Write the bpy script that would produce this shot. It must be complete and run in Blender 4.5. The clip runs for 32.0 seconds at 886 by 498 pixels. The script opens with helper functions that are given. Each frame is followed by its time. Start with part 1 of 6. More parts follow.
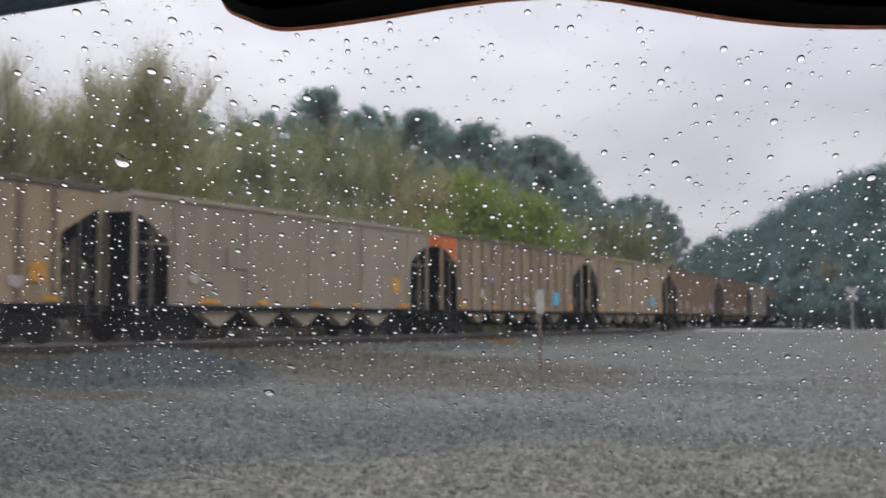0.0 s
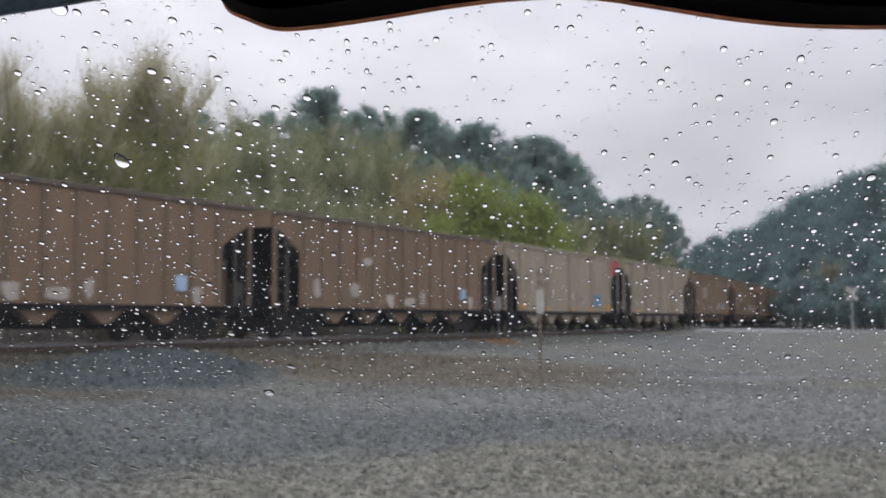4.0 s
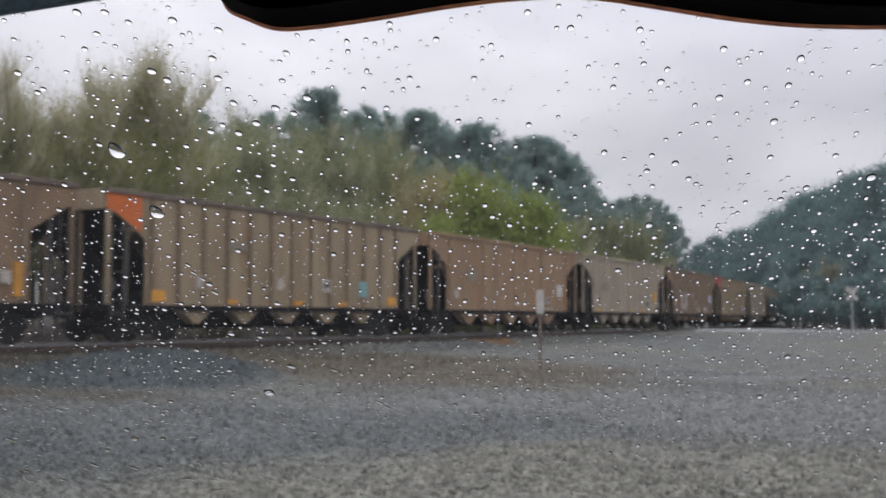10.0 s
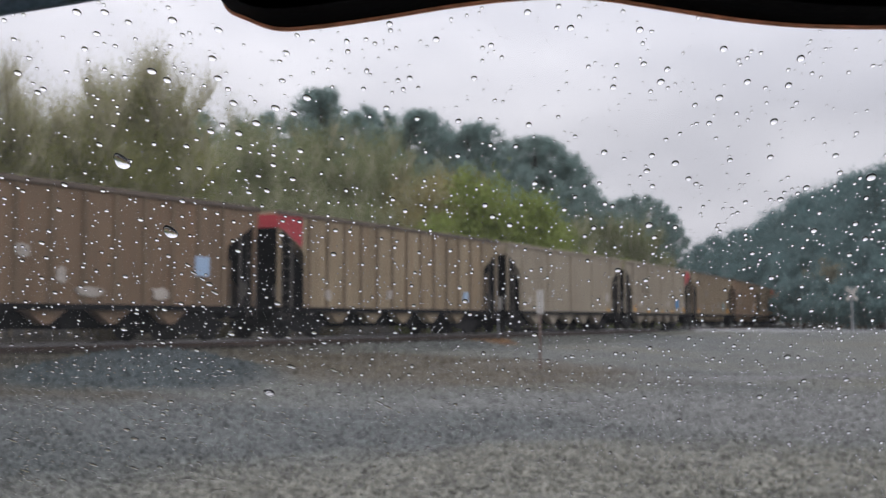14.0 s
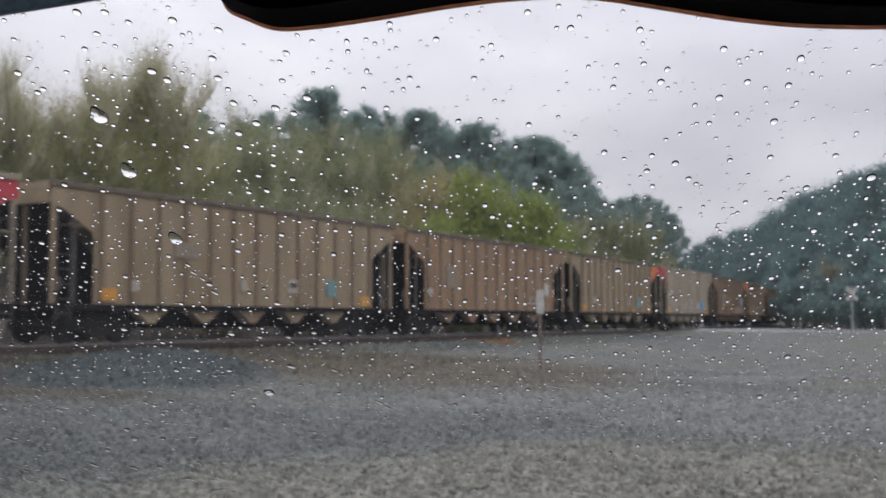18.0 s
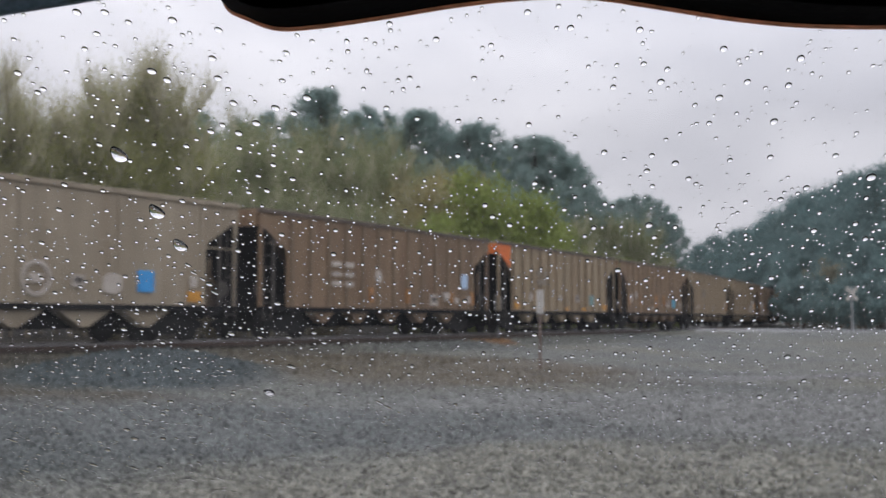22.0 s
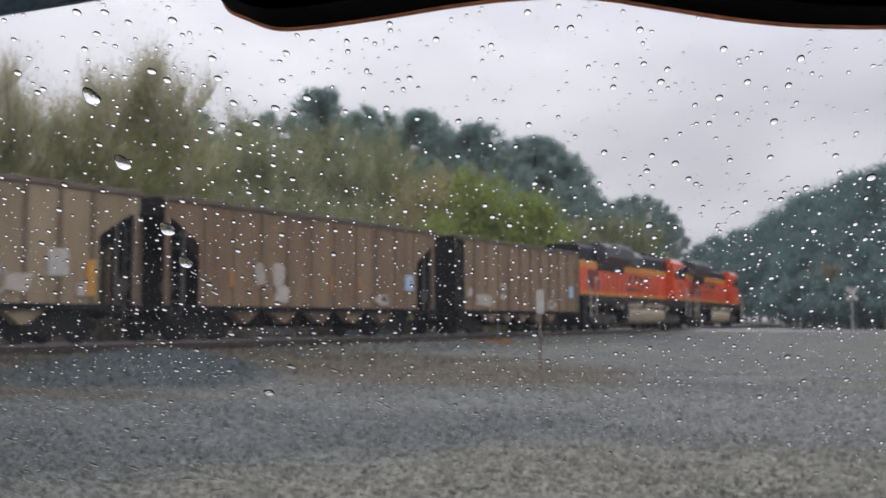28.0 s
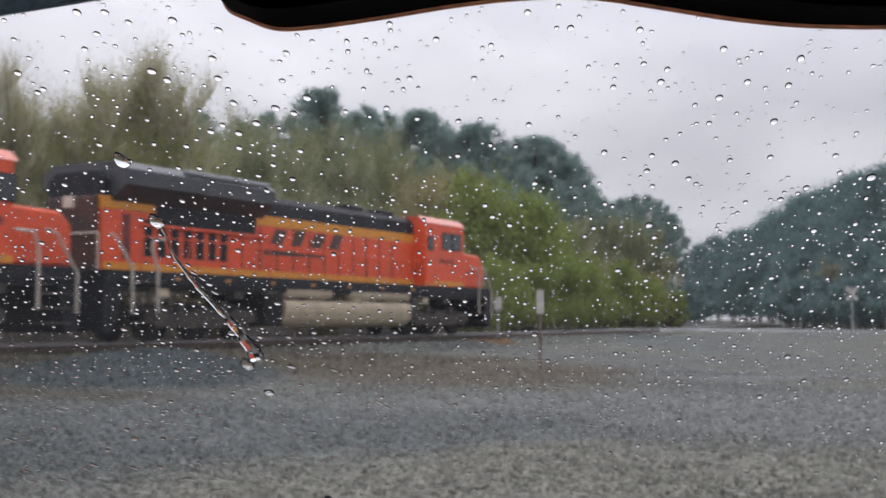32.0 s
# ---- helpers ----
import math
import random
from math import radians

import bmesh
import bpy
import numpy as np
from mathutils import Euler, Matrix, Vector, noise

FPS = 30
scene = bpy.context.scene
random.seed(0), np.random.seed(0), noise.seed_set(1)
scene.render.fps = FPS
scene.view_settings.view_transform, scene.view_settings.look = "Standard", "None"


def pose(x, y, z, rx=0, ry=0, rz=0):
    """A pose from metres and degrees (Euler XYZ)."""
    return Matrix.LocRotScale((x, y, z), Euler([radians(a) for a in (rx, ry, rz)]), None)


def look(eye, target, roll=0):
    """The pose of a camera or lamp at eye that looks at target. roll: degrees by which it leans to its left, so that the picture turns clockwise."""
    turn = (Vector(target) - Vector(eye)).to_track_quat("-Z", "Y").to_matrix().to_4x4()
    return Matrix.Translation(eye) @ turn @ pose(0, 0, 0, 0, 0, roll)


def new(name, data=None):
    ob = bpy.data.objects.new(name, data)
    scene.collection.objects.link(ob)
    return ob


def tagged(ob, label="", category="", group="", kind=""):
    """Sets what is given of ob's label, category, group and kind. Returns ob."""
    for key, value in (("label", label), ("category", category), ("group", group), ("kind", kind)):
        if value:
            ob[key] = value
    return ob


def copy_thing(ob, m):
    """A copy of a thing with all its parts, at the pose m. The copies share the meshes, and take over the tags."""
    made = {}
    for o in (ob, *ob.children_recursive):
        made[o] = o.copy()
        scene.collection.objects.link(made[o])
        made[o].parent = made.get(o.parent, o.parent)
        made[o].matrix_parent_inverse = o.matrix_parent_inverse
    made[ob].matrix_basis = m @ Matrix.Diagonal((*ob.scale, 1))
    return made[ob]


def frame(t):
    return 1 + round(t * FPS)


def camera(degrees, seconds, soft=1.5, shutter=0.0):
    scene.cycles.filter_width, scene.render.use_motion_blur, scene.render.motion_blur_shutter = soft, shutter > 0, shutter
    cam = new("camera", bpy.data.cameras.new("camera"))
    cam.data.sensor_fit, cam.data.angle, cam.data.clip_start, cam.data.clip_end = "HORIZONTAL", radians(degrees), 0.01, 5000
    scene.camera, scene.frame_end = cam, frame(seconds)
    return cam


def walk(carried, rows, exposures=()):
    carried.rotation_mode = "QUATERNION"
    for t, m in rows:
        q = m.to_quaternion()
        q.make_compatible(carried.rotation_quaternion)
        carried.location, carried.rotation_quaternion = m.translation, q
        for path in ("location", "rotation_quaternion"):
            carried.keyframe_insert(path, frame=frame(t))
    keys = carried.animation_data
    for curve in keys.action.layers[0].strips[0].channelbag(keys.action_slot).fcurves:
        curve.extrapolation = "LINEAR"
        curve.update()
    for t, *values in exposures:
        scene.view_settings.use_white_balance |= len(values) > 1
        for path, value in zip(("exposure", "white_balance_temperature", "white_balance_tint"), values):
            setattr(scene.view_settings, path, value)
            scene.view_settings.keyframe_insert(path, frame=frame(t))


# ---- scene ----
# ---- camera: fixed behind a rain-spotted windscreen, focused on the glass ----
EYE = (0.0, 0.0, 1.4)
RAIL = 0.786
cam = camera(43.8, 32.0, soft=0.85, shutter=0.3)
cam.data.dof.use_dof = True
cam.data.dof.focus_distance = 0.58
cam.data.dof.aperture_fstop = 21.0
VIEW = pose(EYE[0], EYE[1], EYE[2], 93.654, 0, 0)
walk(cam, [(0, VIEW), (32, VIEW)], exposures=[(0, 0.0), (32, 0.0)])

# ---- overcast sky and a weak wide sun ----
world = bpy.data.worlds.new("overcast")
scene.world = world
world.use_nodes = True
wn, wl = world.node_tree.nodes, world.node_tree.links
wn.clear()
w_out = wn.new("ShaderNodeOutputWorld")
w_bg = wn.new("ShaderNodeBackground")
w_sky = wn.new("ShaderNodeTexSky")
w_sky.sky_type, w_sky.sun_disc = "NISHITA", False
w_sky.sun_elevation, w_sky.sun_rotation = radians(48), radians(-20)
w_sky.air_density, w_sky.dust_density = 1.0, 4.0
w_tc = wn.new("ShaderNodeTexCoord")
w_map = wn.new("ShaderNodeMapping")
w_map.inputs["Scale"].default_value = (2.2, 2.2, 5.5)
w_noise = wn.new("ShaderNodeTexNoise")
w_noise.inputs["Scale"].default_value, w_noise.inputs["Detail"].default_value = 1.3, 4.0
w_ramp = wn.new("ShaderNodeValToRGB")
w_ramp.color_ramp.elements[0].position, w_ramp.color_ramp.elements[1].position = 0.36, 0.66
w_ramp.color_ramp.elements[0].color = (6.0, 6.0, 6.75, 1)
w_ramp.color_ramp.elements[1].color = (8.6, 8.5, 9.25, 1)
w_mix = wn.new("ShaderNodeMix")
w_mix.data_type = "RGBA"
w_mix.inputs[0].default_value = 0.93
wl.new(w_tc.outputs["Generated"], w_map.inputs["Vector"])
wl.new(w_map.outputs[0], w_noise.inputs["Vector"])
wl.new(w_noise.outputs[0], w_ramp.inputs[0])
w_sep = wn.new("ShaderNodeSeparateXYZ")
w_lift = wn.new("ShaderNodeMapRange")
w_lift.inputs["From Min"].default_value, w_lift.inputs["From Max"].default_value = 0.17, 0.6
w_lift.inputs["To Min"].default_value, w_lift.inputs["To Max"].default_value = 0.97, 2.5
w_mul = wn.new("ShaderNodeVectorMath")
w_mul.operation = "SCALE"
wl.new(w_tc.outputs["Generated"], w_sep.inputs[0])
wl.new(w_sep.outputs[2], w_lift.inputs[0])
wl.new(w_ramp.outputs[0], w_mul.inputs[0])
wl.new(w_lift.outputs[0], w_mul.inputs["Scale"])
wl.new(w_sky.outputs[0], w_mix.inputs[6])
wl.new(w_mul.outputs[0], w_mix.inputs[7])
wl.new(w_mix.outputs[2], w_bg.inputs[0])
w_bg.inputs[1].default_value = 0.1
wl.new(w_bg.outputs[0], w_out.inputs[0])

sun = new("sun", bpy.data.lights.new("sun", "SUN"))
sun.data.energy, sun.data.angle, sun.data.color = 0.45, radians(30), (1.0, 0.97, 0.93)
sun.matrix_world = look((-20, 30, 60), (-3, 40, 0))

# ---- materials ----


def mat(name, base, other, rough=0.7, metal=0.0, scale=4.0, fine=40.0, bump=0.2, vary=0.12, island=False,
        stretch=(1, 1, 1), spec=0.4, low=0.35, high=0.65, thin=0.0, amp=0.2):
    """Two-scale mottled surface: base and other colour by a coarse noise, a fine noise on top, bump, and a shift for each object."""
    m = bpy.data.materials.new(name)
    m.use_nodes = True
    n, l = m.node_tree.nodes, m.node_tree.links
    b = n["Principled BSDF"]
    tc = n.new("ShaderNodeTexCoord")
    mp = n.new("ShaderNodeMapping")
    mp.inputs["Scale"].default_value = stretch
    l.new(tc.outputs["Object"], mp.inputs["Vector"])
    info = n.new("ShaderNodeNewGeometry") if island else n.new("ShaderNodeObjectInfo")
    rnd = info.outputs["Random Per Island"] if island else info.outputs["Random"]
    coarse = n.new("ShaderNodeTexNoise")
    coarse.noise_dimensions = "4D"
    coarse.inputs["Scale"].default_value, coarse.inputs["Detail"].default_value = scale, 5
    grain = n.new("ShaderNodeTexNoise")
    grain.inputs["Scale"].default_value, grain.inputs["Detail"].default_value = fine, 3
    wm = n.new("ShaderNodeMath")
    wm.operation = "MULTIPLY"
    wm.inputs[1].default_value = 9.0
    l.new(rnd, wm.inputs[0])
    l.new(wm.outputs[0], coarse.inputs["W"])
    l.new(mp.outputs[0], coarse.inputs["Vector"])
    l.new(mp.outputs[0], grain.inputs["Vector"])
    ramp = n.new("ShaderNodeValToRGB")
    ramp.color_ramp.elements[0].position, ramp.color_ramp.elements[1].position = low, high
    ramp.color_ramp.elements[0].color, ramp.color_ramp.elements[1].color = (*base, 1), (*other, 1)
    l.new(coarse.outputs[0], ramp.inputs[0])
    mr = n.new("ShaderNodeMapRange")
    mr.inputs["To Min"].default_value, mr.inputs["To Max"].default_value = 1 - vary, 1 + vary
    l.new(rnd, mr.inputs[0])
    mg = n.new("ShaderNodeMapRange")
    mg.inputs["From Min"].default_value, mg.inputs["From Max"].default_value = 0.3, 0.7
    mg.inputs["To Min"].default_value, mg.inputs["To Max"].default_value = 1 - amp, 1 + amp
    l.new(grain.outputs[0], mg.inputs[0])
    mul = n.new("ShaderNodeMath")
    mul.operation = "MULTIPLY"
    l.new(mr.outputs[0], mul.inputs[0])
    l.new(mg.outputs[0], mul.inputs[1])
    hsv = n.new("ShaderNodeHueSaturation")
    l.new(mul.outputs[0], hsv.inputs["Value"])
    l.new(ramp.outputs[0], hsv.inputs["Color"])
    l.new(hsv.outputs[0], b.inputs["Base Color"])
    b.inputs["Roughness"].default_value, b.inputs["Metallic"].default_value = rough, metal
    b.inputs["Specular IOR Level"].default_value = spec
    if thin:
        tl = n.new("ShaderNodeBsdfTranslucent")
        mix = n.new("ShaderNodeMixShader")
        mix.inputs[0].default_value = thin
        l.new(hsv.outputs[0], tl.inputs["Color"])
        l.new(b.outputs[0], mix.inputs[1])
        l.new(tl.outputs[0], mix.inputs[2])
        l.new(mix.outputs[0], n["Material Output"].inputs["Surface"])
    if bump:
        bp = n.new("ShaderNodeBump")
        bp.inputs["Strength"].default_value, bp.inputs["Distance"].default_value = bump, 0.02
        l.new(grain.outputs[0], bp.inputs["Height"])
        l.new(bp.outputs[0], b.inputs["Normal"])
    return m


def glass(name, ior, tint=(1, 1, 1)):
    m = bpy.data.materials.new(name)
    m.use_nodes = True
    b = m.node_tree.nodes["Principled BSDF"]
    b.inputs["Base Color"].default_value = (*tint, 1)
    b.inputs["Roughness"].default_value, b.inputs["IOR"].default_value = 0.0, ior
    b.inputs["Transmission Weight"].default_value = 1.0
    return m


WATER = glass("rain_water", 1.333)
PANE = glass("windscreen_glass", 1.45, (0.985, 0.99, 0.99))


def film(m, amount):
    """A thin grey film of road dirt on the pane, which scatters a little of the sky's light."""
    n, l = m.node_tree.nodes, m.node_tree.links
    tl = n.new("ShaderNodeBsdfTranslucent")
    tl.inputs["Color"].default_value = (0.9, 0.93, 0.95, 1)
    mix = n.new("ShaderNodeMixShader")
    mix.inputs[0].default_value = amount
    l.new(n["Principled BSDF"].outputs[0], mix.inputs[1])
    l.new(tl.outputs[0], mix.inputs[2])
    l.new(mix.outputs[0], n["Material Output"].inputs["Surface"])


film(PANE, 0.004)
BLACK_PLASTIC = mat("black_plastic", (0.006, 0.006, 0.007), (0.01, 0.01, 0.011), rough=0.9, fine=300, bump=0.1, spec=0.05)
BROWN_EDGE = mat("brown_edge_fringe", (0.62, 0.4, 0.28), (0.68, 0.45, 0.33), rough=0.5, fine=200, bump=0.05, thin=0.8)
HEADLINER = mat("grey_headliner", (0.42, 0.5, 0.55), (0.46, 0.54, 0.58), rough=0.9, fine=300, bump=0.1, thin=0.5)
CABIN = mat("dark_cabin_lining", (0.012, 0.012, 0.013), (0.018, 0.018, 0.02), rough=0.9, fine=200, bump=0.1)

STREAK = (1.0, 1.0, 0.16)
CAR_GREY = mat("weathered_grey_tan_steel", (0.3, 0.253, 0.182), (0.226, 0.186, 0.13), 0.6, 0.0, 1.6, 9, 0.05, 0.05, stretch=STREAK, amp=0.07)
CAR_TAN = mat("dusty_tan_paint", (0.29, 0.226, 0.14), (0.208, 0.157, 0.094), 0.65, 0.0, 1.6, 9, 0.05, 0.06, stretch=STREAK, amp=0.07)
CAR_BROWN = mat("dusty_brown_paint", (0.215, 0.142, 0.08), (0.15, 0.097, 0.055), 0.65, 0.0, 1.6, 9, 0.05, 0.06, stretch=STREAK, amp=0.07)
CAR_ORANGE = mat("rusty_orange_brown_paint", (0.265, 0.176, 0.1), (0.19, 0.12, 0.067), 0.65, 0.0, 1.6, 9, 0.05, 0.06, stretch=STREAK, amp=0.07)
CAR_RED = mat("faded_oxide_red_paint", (0.195, 0.129, 0.076), (0.148, 0.1, 0.06), 0.65, 0.0, 1.6, 9, 0.05, 0.06, stretch=STREAK, amp=0.07)


def weathered(m, rust, amount):
    """Rust that bleeds down the sheets in streaks and spots."""
    n, l = m.node_tree.nodes, m.node_tree.links
    b = n["Principled BSDF"]
    was = b.inputs["Base Color"].links[0].from_socket
    tc, info = n.new("ShaderNodeTexCoord"), n.new("ShaderNodeObjectInfo")
    colour = was
    for scale, stretch, lo, hi, k in ((1.3, (2.2, 1, 0.22), 0.53, 0.72, 1.0), (7.0, (1, 1, 0.5), 0.6, 0.7, 0.8)):
        mp = n.new("ShaderNodeMapping")
        mp.inputs["Scale"].default_value = stretch
        l.new(tc.outputs["Object"], mp.inputs["Vector"])
        tex = n.new("ShaderNodeTexNoise")
        tex.noise_dimensions = "4D"
        tex.inputs["Scale"].default_value, tex.inputs["Detail"].default_value = scale, 4
        w = n.new("ShaderNodeMath")
        w.operation = "MULTIPLY"
        w.inputs[1].default_value = 37.0
        l.new(info.outputs["Random"], w.inputs[0])
        l.new(w.outputs[0], tex.inputs["W"])
        l.new(mp.outputs[0], tex.inputs["Vector"])
        mr = n.new("ShaderNodeMapRange")
        mr.inputs["From Min"].default_value, mr.inputs["From Max"].default_value, mr.inputs["To Max"].default_value = lo, hi, amount * k
        l.new(tex.outputs[0], mr.inputs[0])
        mx = n.new("ShaderNodeMix")
        mx.data_type = "RGBA"
        l.new(mr.outputs[0], mx.inputs[0])
        l.new(colour, mx.inputs[6])
        mx.inputs[7].default_value = (*rust, 1)
        colour = mx.outputs[2]
    l.new(colour, b.inputs["Base Color"])


weathered(CAR_GREY, (0.17, 0.115, 0.068), 0.35)
weathered(CAR_TAN, (0.2, 0.11, 0.05), 0.5)
weathered(CAR_BROWN, (0.1, 0.05, 0.026), 0.6)
weathered(CAR_ORANGE, (0.23, 0.105, 0.042), 0.6)
weathered(CAR_RED, (0.2, 0.1, 0.05), 0.65)
CAR_BLACK = mat("matt_black_steel", (0.008, 0.008, 0.009), (0.015, 0.014, 0.014), 0.85, 0.0, 2, 20, 0.1, spec=0.15)
TRUCK_STEEL = mat("greasy_dark_cast_steel", (0.007, 0.007, 0.008), (0.014, 0.013, 0.013), 0.8, 0.0, 3, 25, 0.15)
WHEEL_STEEL = mat("worn_wheel_steel", (0.009, 0.0085, 0.008), (0.018, 0.016, 0.015), 0.7, 0.0, 3, 25, 0.1)
YELLOW = mat("yellow_reflective_plate", (0.58, 0.27, 0.03), (0.46, 0.22, 0.03), 0.5, fine=30, bump=0.02)
STRIP_ORANGE = mat("worn_orange_strip_paint", (0.36, 0.16, 0.045), (0.26, 0.13, 0.05), 0.6, scale=4, fine=20, bump=0.02)
WHITE_PAINT = mat("chalky_white_stencil", (0.43, 0.39, 0.34), (0.34, 0.3, 0.26), 0.7, scale=3, fine=20, bump=0.02)
GREY_PAINT = mat("faded_grey_emblem_paint", (0.19, 0.16, 0.12), (0.23, 0.19, 0.145), 0.7, fine=20, bump=0.02)
BLUE_PAINT = mat("bright_blue_plate", (0.03, 0.24, 0.55), (0.04, 0.28, 0.6), 0.5, fine=20, bump=0.02)
TEAL_PAINT = mat("faded_teal_plate", (0.14, 0.25, 0.25), (0.16, 0.28, 0.275), 0.6, fine=20, bump=0.02)
RIB_RUST = mat("grimy_brown_rib_steel", (0.17, 0.122, 0.074), (0.125, 0.088, 0.053), 0.7, 0.0, 1.6, 9, 0.05, 0.06, stretch=STREAK, amp=0.1)
CYAN_PAINT = mat("cyan_plate", (0.05, 0.38, 0.58), (0.07, 0.42, 0.6), 0.5, fine=20, bump=0.02)
PALE_BLUE = mat("pale_blue_plate", (0.3, 0.42, 0.58), (0.36, 0.47, 0.6), 0.5, fine=20, bump=0.02)
END_ORANGE = mat("orange_end_paint", (0.6, 0.13, 0.02), (0.5, 0.12, 0.02), 0.55, fine=20, bump=0.02)
END_RED = mat("red_end_paint", (0.42, 0.04, 0.05), (0.36, 0.04, 0.05), 0.55, fine=20, bump=0.02)

LOCO_ORANGE = mat("orange_locomotive_paint", (0.68, 0.075, 0.018), (0.58, 0.07, 0.02), 0.4, fine=12, bump=0.02, vary=0.03, scale=1.2)
weathered(LOCO_ORANGE, (0.36, 0.085, 0.04), 0.4)
LOCO_YELLOW = mat("amber_yellow_stripe_paint", (0.62, 0.24, 0.015), (0.55, 0.22, 0.02), 0.4, fine=12, bump=0.02, vary=0.03)
LOCO_BLACK = mat("sooty_locomotive_black", (0.008, 0.009, 0.012), (0.016, 0.016, 0.02), 0.55, fine=12, bump=0.04, spec=0.22)
LOCO_GREY = mat("dusty_truck_grey", (0.05, 0.04, 0.032), (0.022, 0.019, 0.017), 0.7, scale=3, fine=20, bump=0.1)
TANK_TAN = mat("dusty_tan_tank_steel", (0.42, 0.35, 0.24), (0.33, 0.27, 0.19), 0.6, scale=2, fine=15, bump=0.05)
RAIL_WHITE = mat("white_handrail_paint", (0.5, 0.45, 0.38), (0.4, 0.35, 0.3), 0.5, fine=30, bump=0.02)
DARK_GLASS = mat("dark_cab_window_glass", (0.02, 0.025, 0.03), (0.03, 0.035, 0.04), 0.08, fine=5, bump=0.0, spec=0.6)

RUSTY_RAIL = mat("rusty_rail_steel", (0.05, 0.035, 0.028), (0.08, 0.055, 0.04), 0.6, 0.3, 5, 60, 0.1)
RAIL_TOP = mat("polished_rail_head", (0.3, 0.29, 0.28), (0.24, 0.23, 0.22), 0.35, 0.8, 5, 60, 0.02)
TIE_WOOD = mat("creosoted_tie_wood", (0.035, 0.028, 0.022), (0.06, 0.048, 0.038), 0.85, 0, 6, 50, 0.3)
SIGN_WHITE = mat("dirty_white_sign_paint", (0.48, 0.46, 0.42), (0.38, 0.36, 0.33), 0.6, fine=30, bump=0.02)
POST_BROWN = mat("weathered_post_steel", (0.1, 0.07, 0.055), (0.16, 0.12, 0.1), 0.7, fine=40, bump=0.1)
POST_GREY = mat("galvanised_post_steel", (0.28, 0.29, 0.3), (0.35, 0.36, 0.37), 0.5, 0.4, fine=40, bump=0.05)
WET_ROAD = mat("wet_asphalt", (0.07, 0.072, 0.076), (0.1, 0.102, 0.105), 0.22, 0, 0.6, 60, 0.15, spec=0.6)

BARK = mat("grey_brown_bark", (0.1, 0.085, 0.06), (0.15, 0.13, 0.095), 0.9, 0, 3, 30, 0.4)
PINE_BARK = mat("dark_pine_bark", (0.07, 0.05, 0.038), (0.1, 0.075, 0.055), 0.9, 0, 3, 30, 0.4)
LEAF_OLIVE = mat("young_olive_leaf", (0.28, 0.295, 0.115), (0.33, 0.335, 0.145), 0.7, 0, 0.25, 6, 0, 0.3, island=True, thin=0.45, spec=0.2)
LEAF_SPRING = mat("spring_green_leaf", (0.18, 0.215, 0.105), (0.215, 0.235, 0.12), 0.7, 0, 0.25, 6, 0, 0.3, island=True, thin=0.45, spec=0.2)
LEAF_BRIGHT = mat("bright_green_leaf", (0.215, 0.275, 0.075), (0.25, 0.285, 0.09), 0.65, 0, 0.3, 6, 0, 0.3, island=True, thin=0.45, spec=0.2)
LEAF_RUST = mat("yellow_brown_catkin_leaf", (0.31, 0.27, 0.125), (0.27, 0.24, 0.11), 0.7, 0, 0.3, 6, 0, 0.3, island=True, thin=0.45, spec=0.2)
LEAF_PALE = mat("pale_grey_green_bud", (0.2, 0.2, 0.15), (0.24, 0.22, 0.16), 0.7, 0, 0.3, 6, 0, 0.3, island=True, thin=0.45, spec=0.2)
# pine and hill-wood leaves: distance haze mixed in as a lighter, bluer base colour
LEAF_HAZY_PINE = mat("haze_blue_pine_needle", (0.215, 0.305, 0.285), (0.245, 0.32, 0.295), 0.7, 0, 0.25, 6, 0, 0.3, island=True, thin=0.6, spec=0.2)
LEAF_HAZY_WOOD = mat("haze_blue_wood_leaf", (0.145, 0.225, 0.222), (0.178, 0.243, 0.235), 0.7, 0, 0.2, 6, 0, 0.18, island=True, thin=0.55, spec=0.2)
LEAF_DRY = mat("dry_brown_brush_leaf", (0.085, 0.07, 0.045), (0.11, 0.095, 0.055), 0.8, 0, 0.3, 6, 0, 0.3, island=True, thin=0.3, spec=0.1)
TWIG = mat("bare_grey_brown_twig", (0.4, 0.38, 0.26), (0.46, 0.43, 0.31), 0.9, 0, 1, 8, 0, 0.2, island=True)
CHORD = mat("dark_brown_chord_steel", (0.13, 0.1, 0.075), (0.09, 0.07, 0.055), 0.7, 0, 2, 15, 0.05)


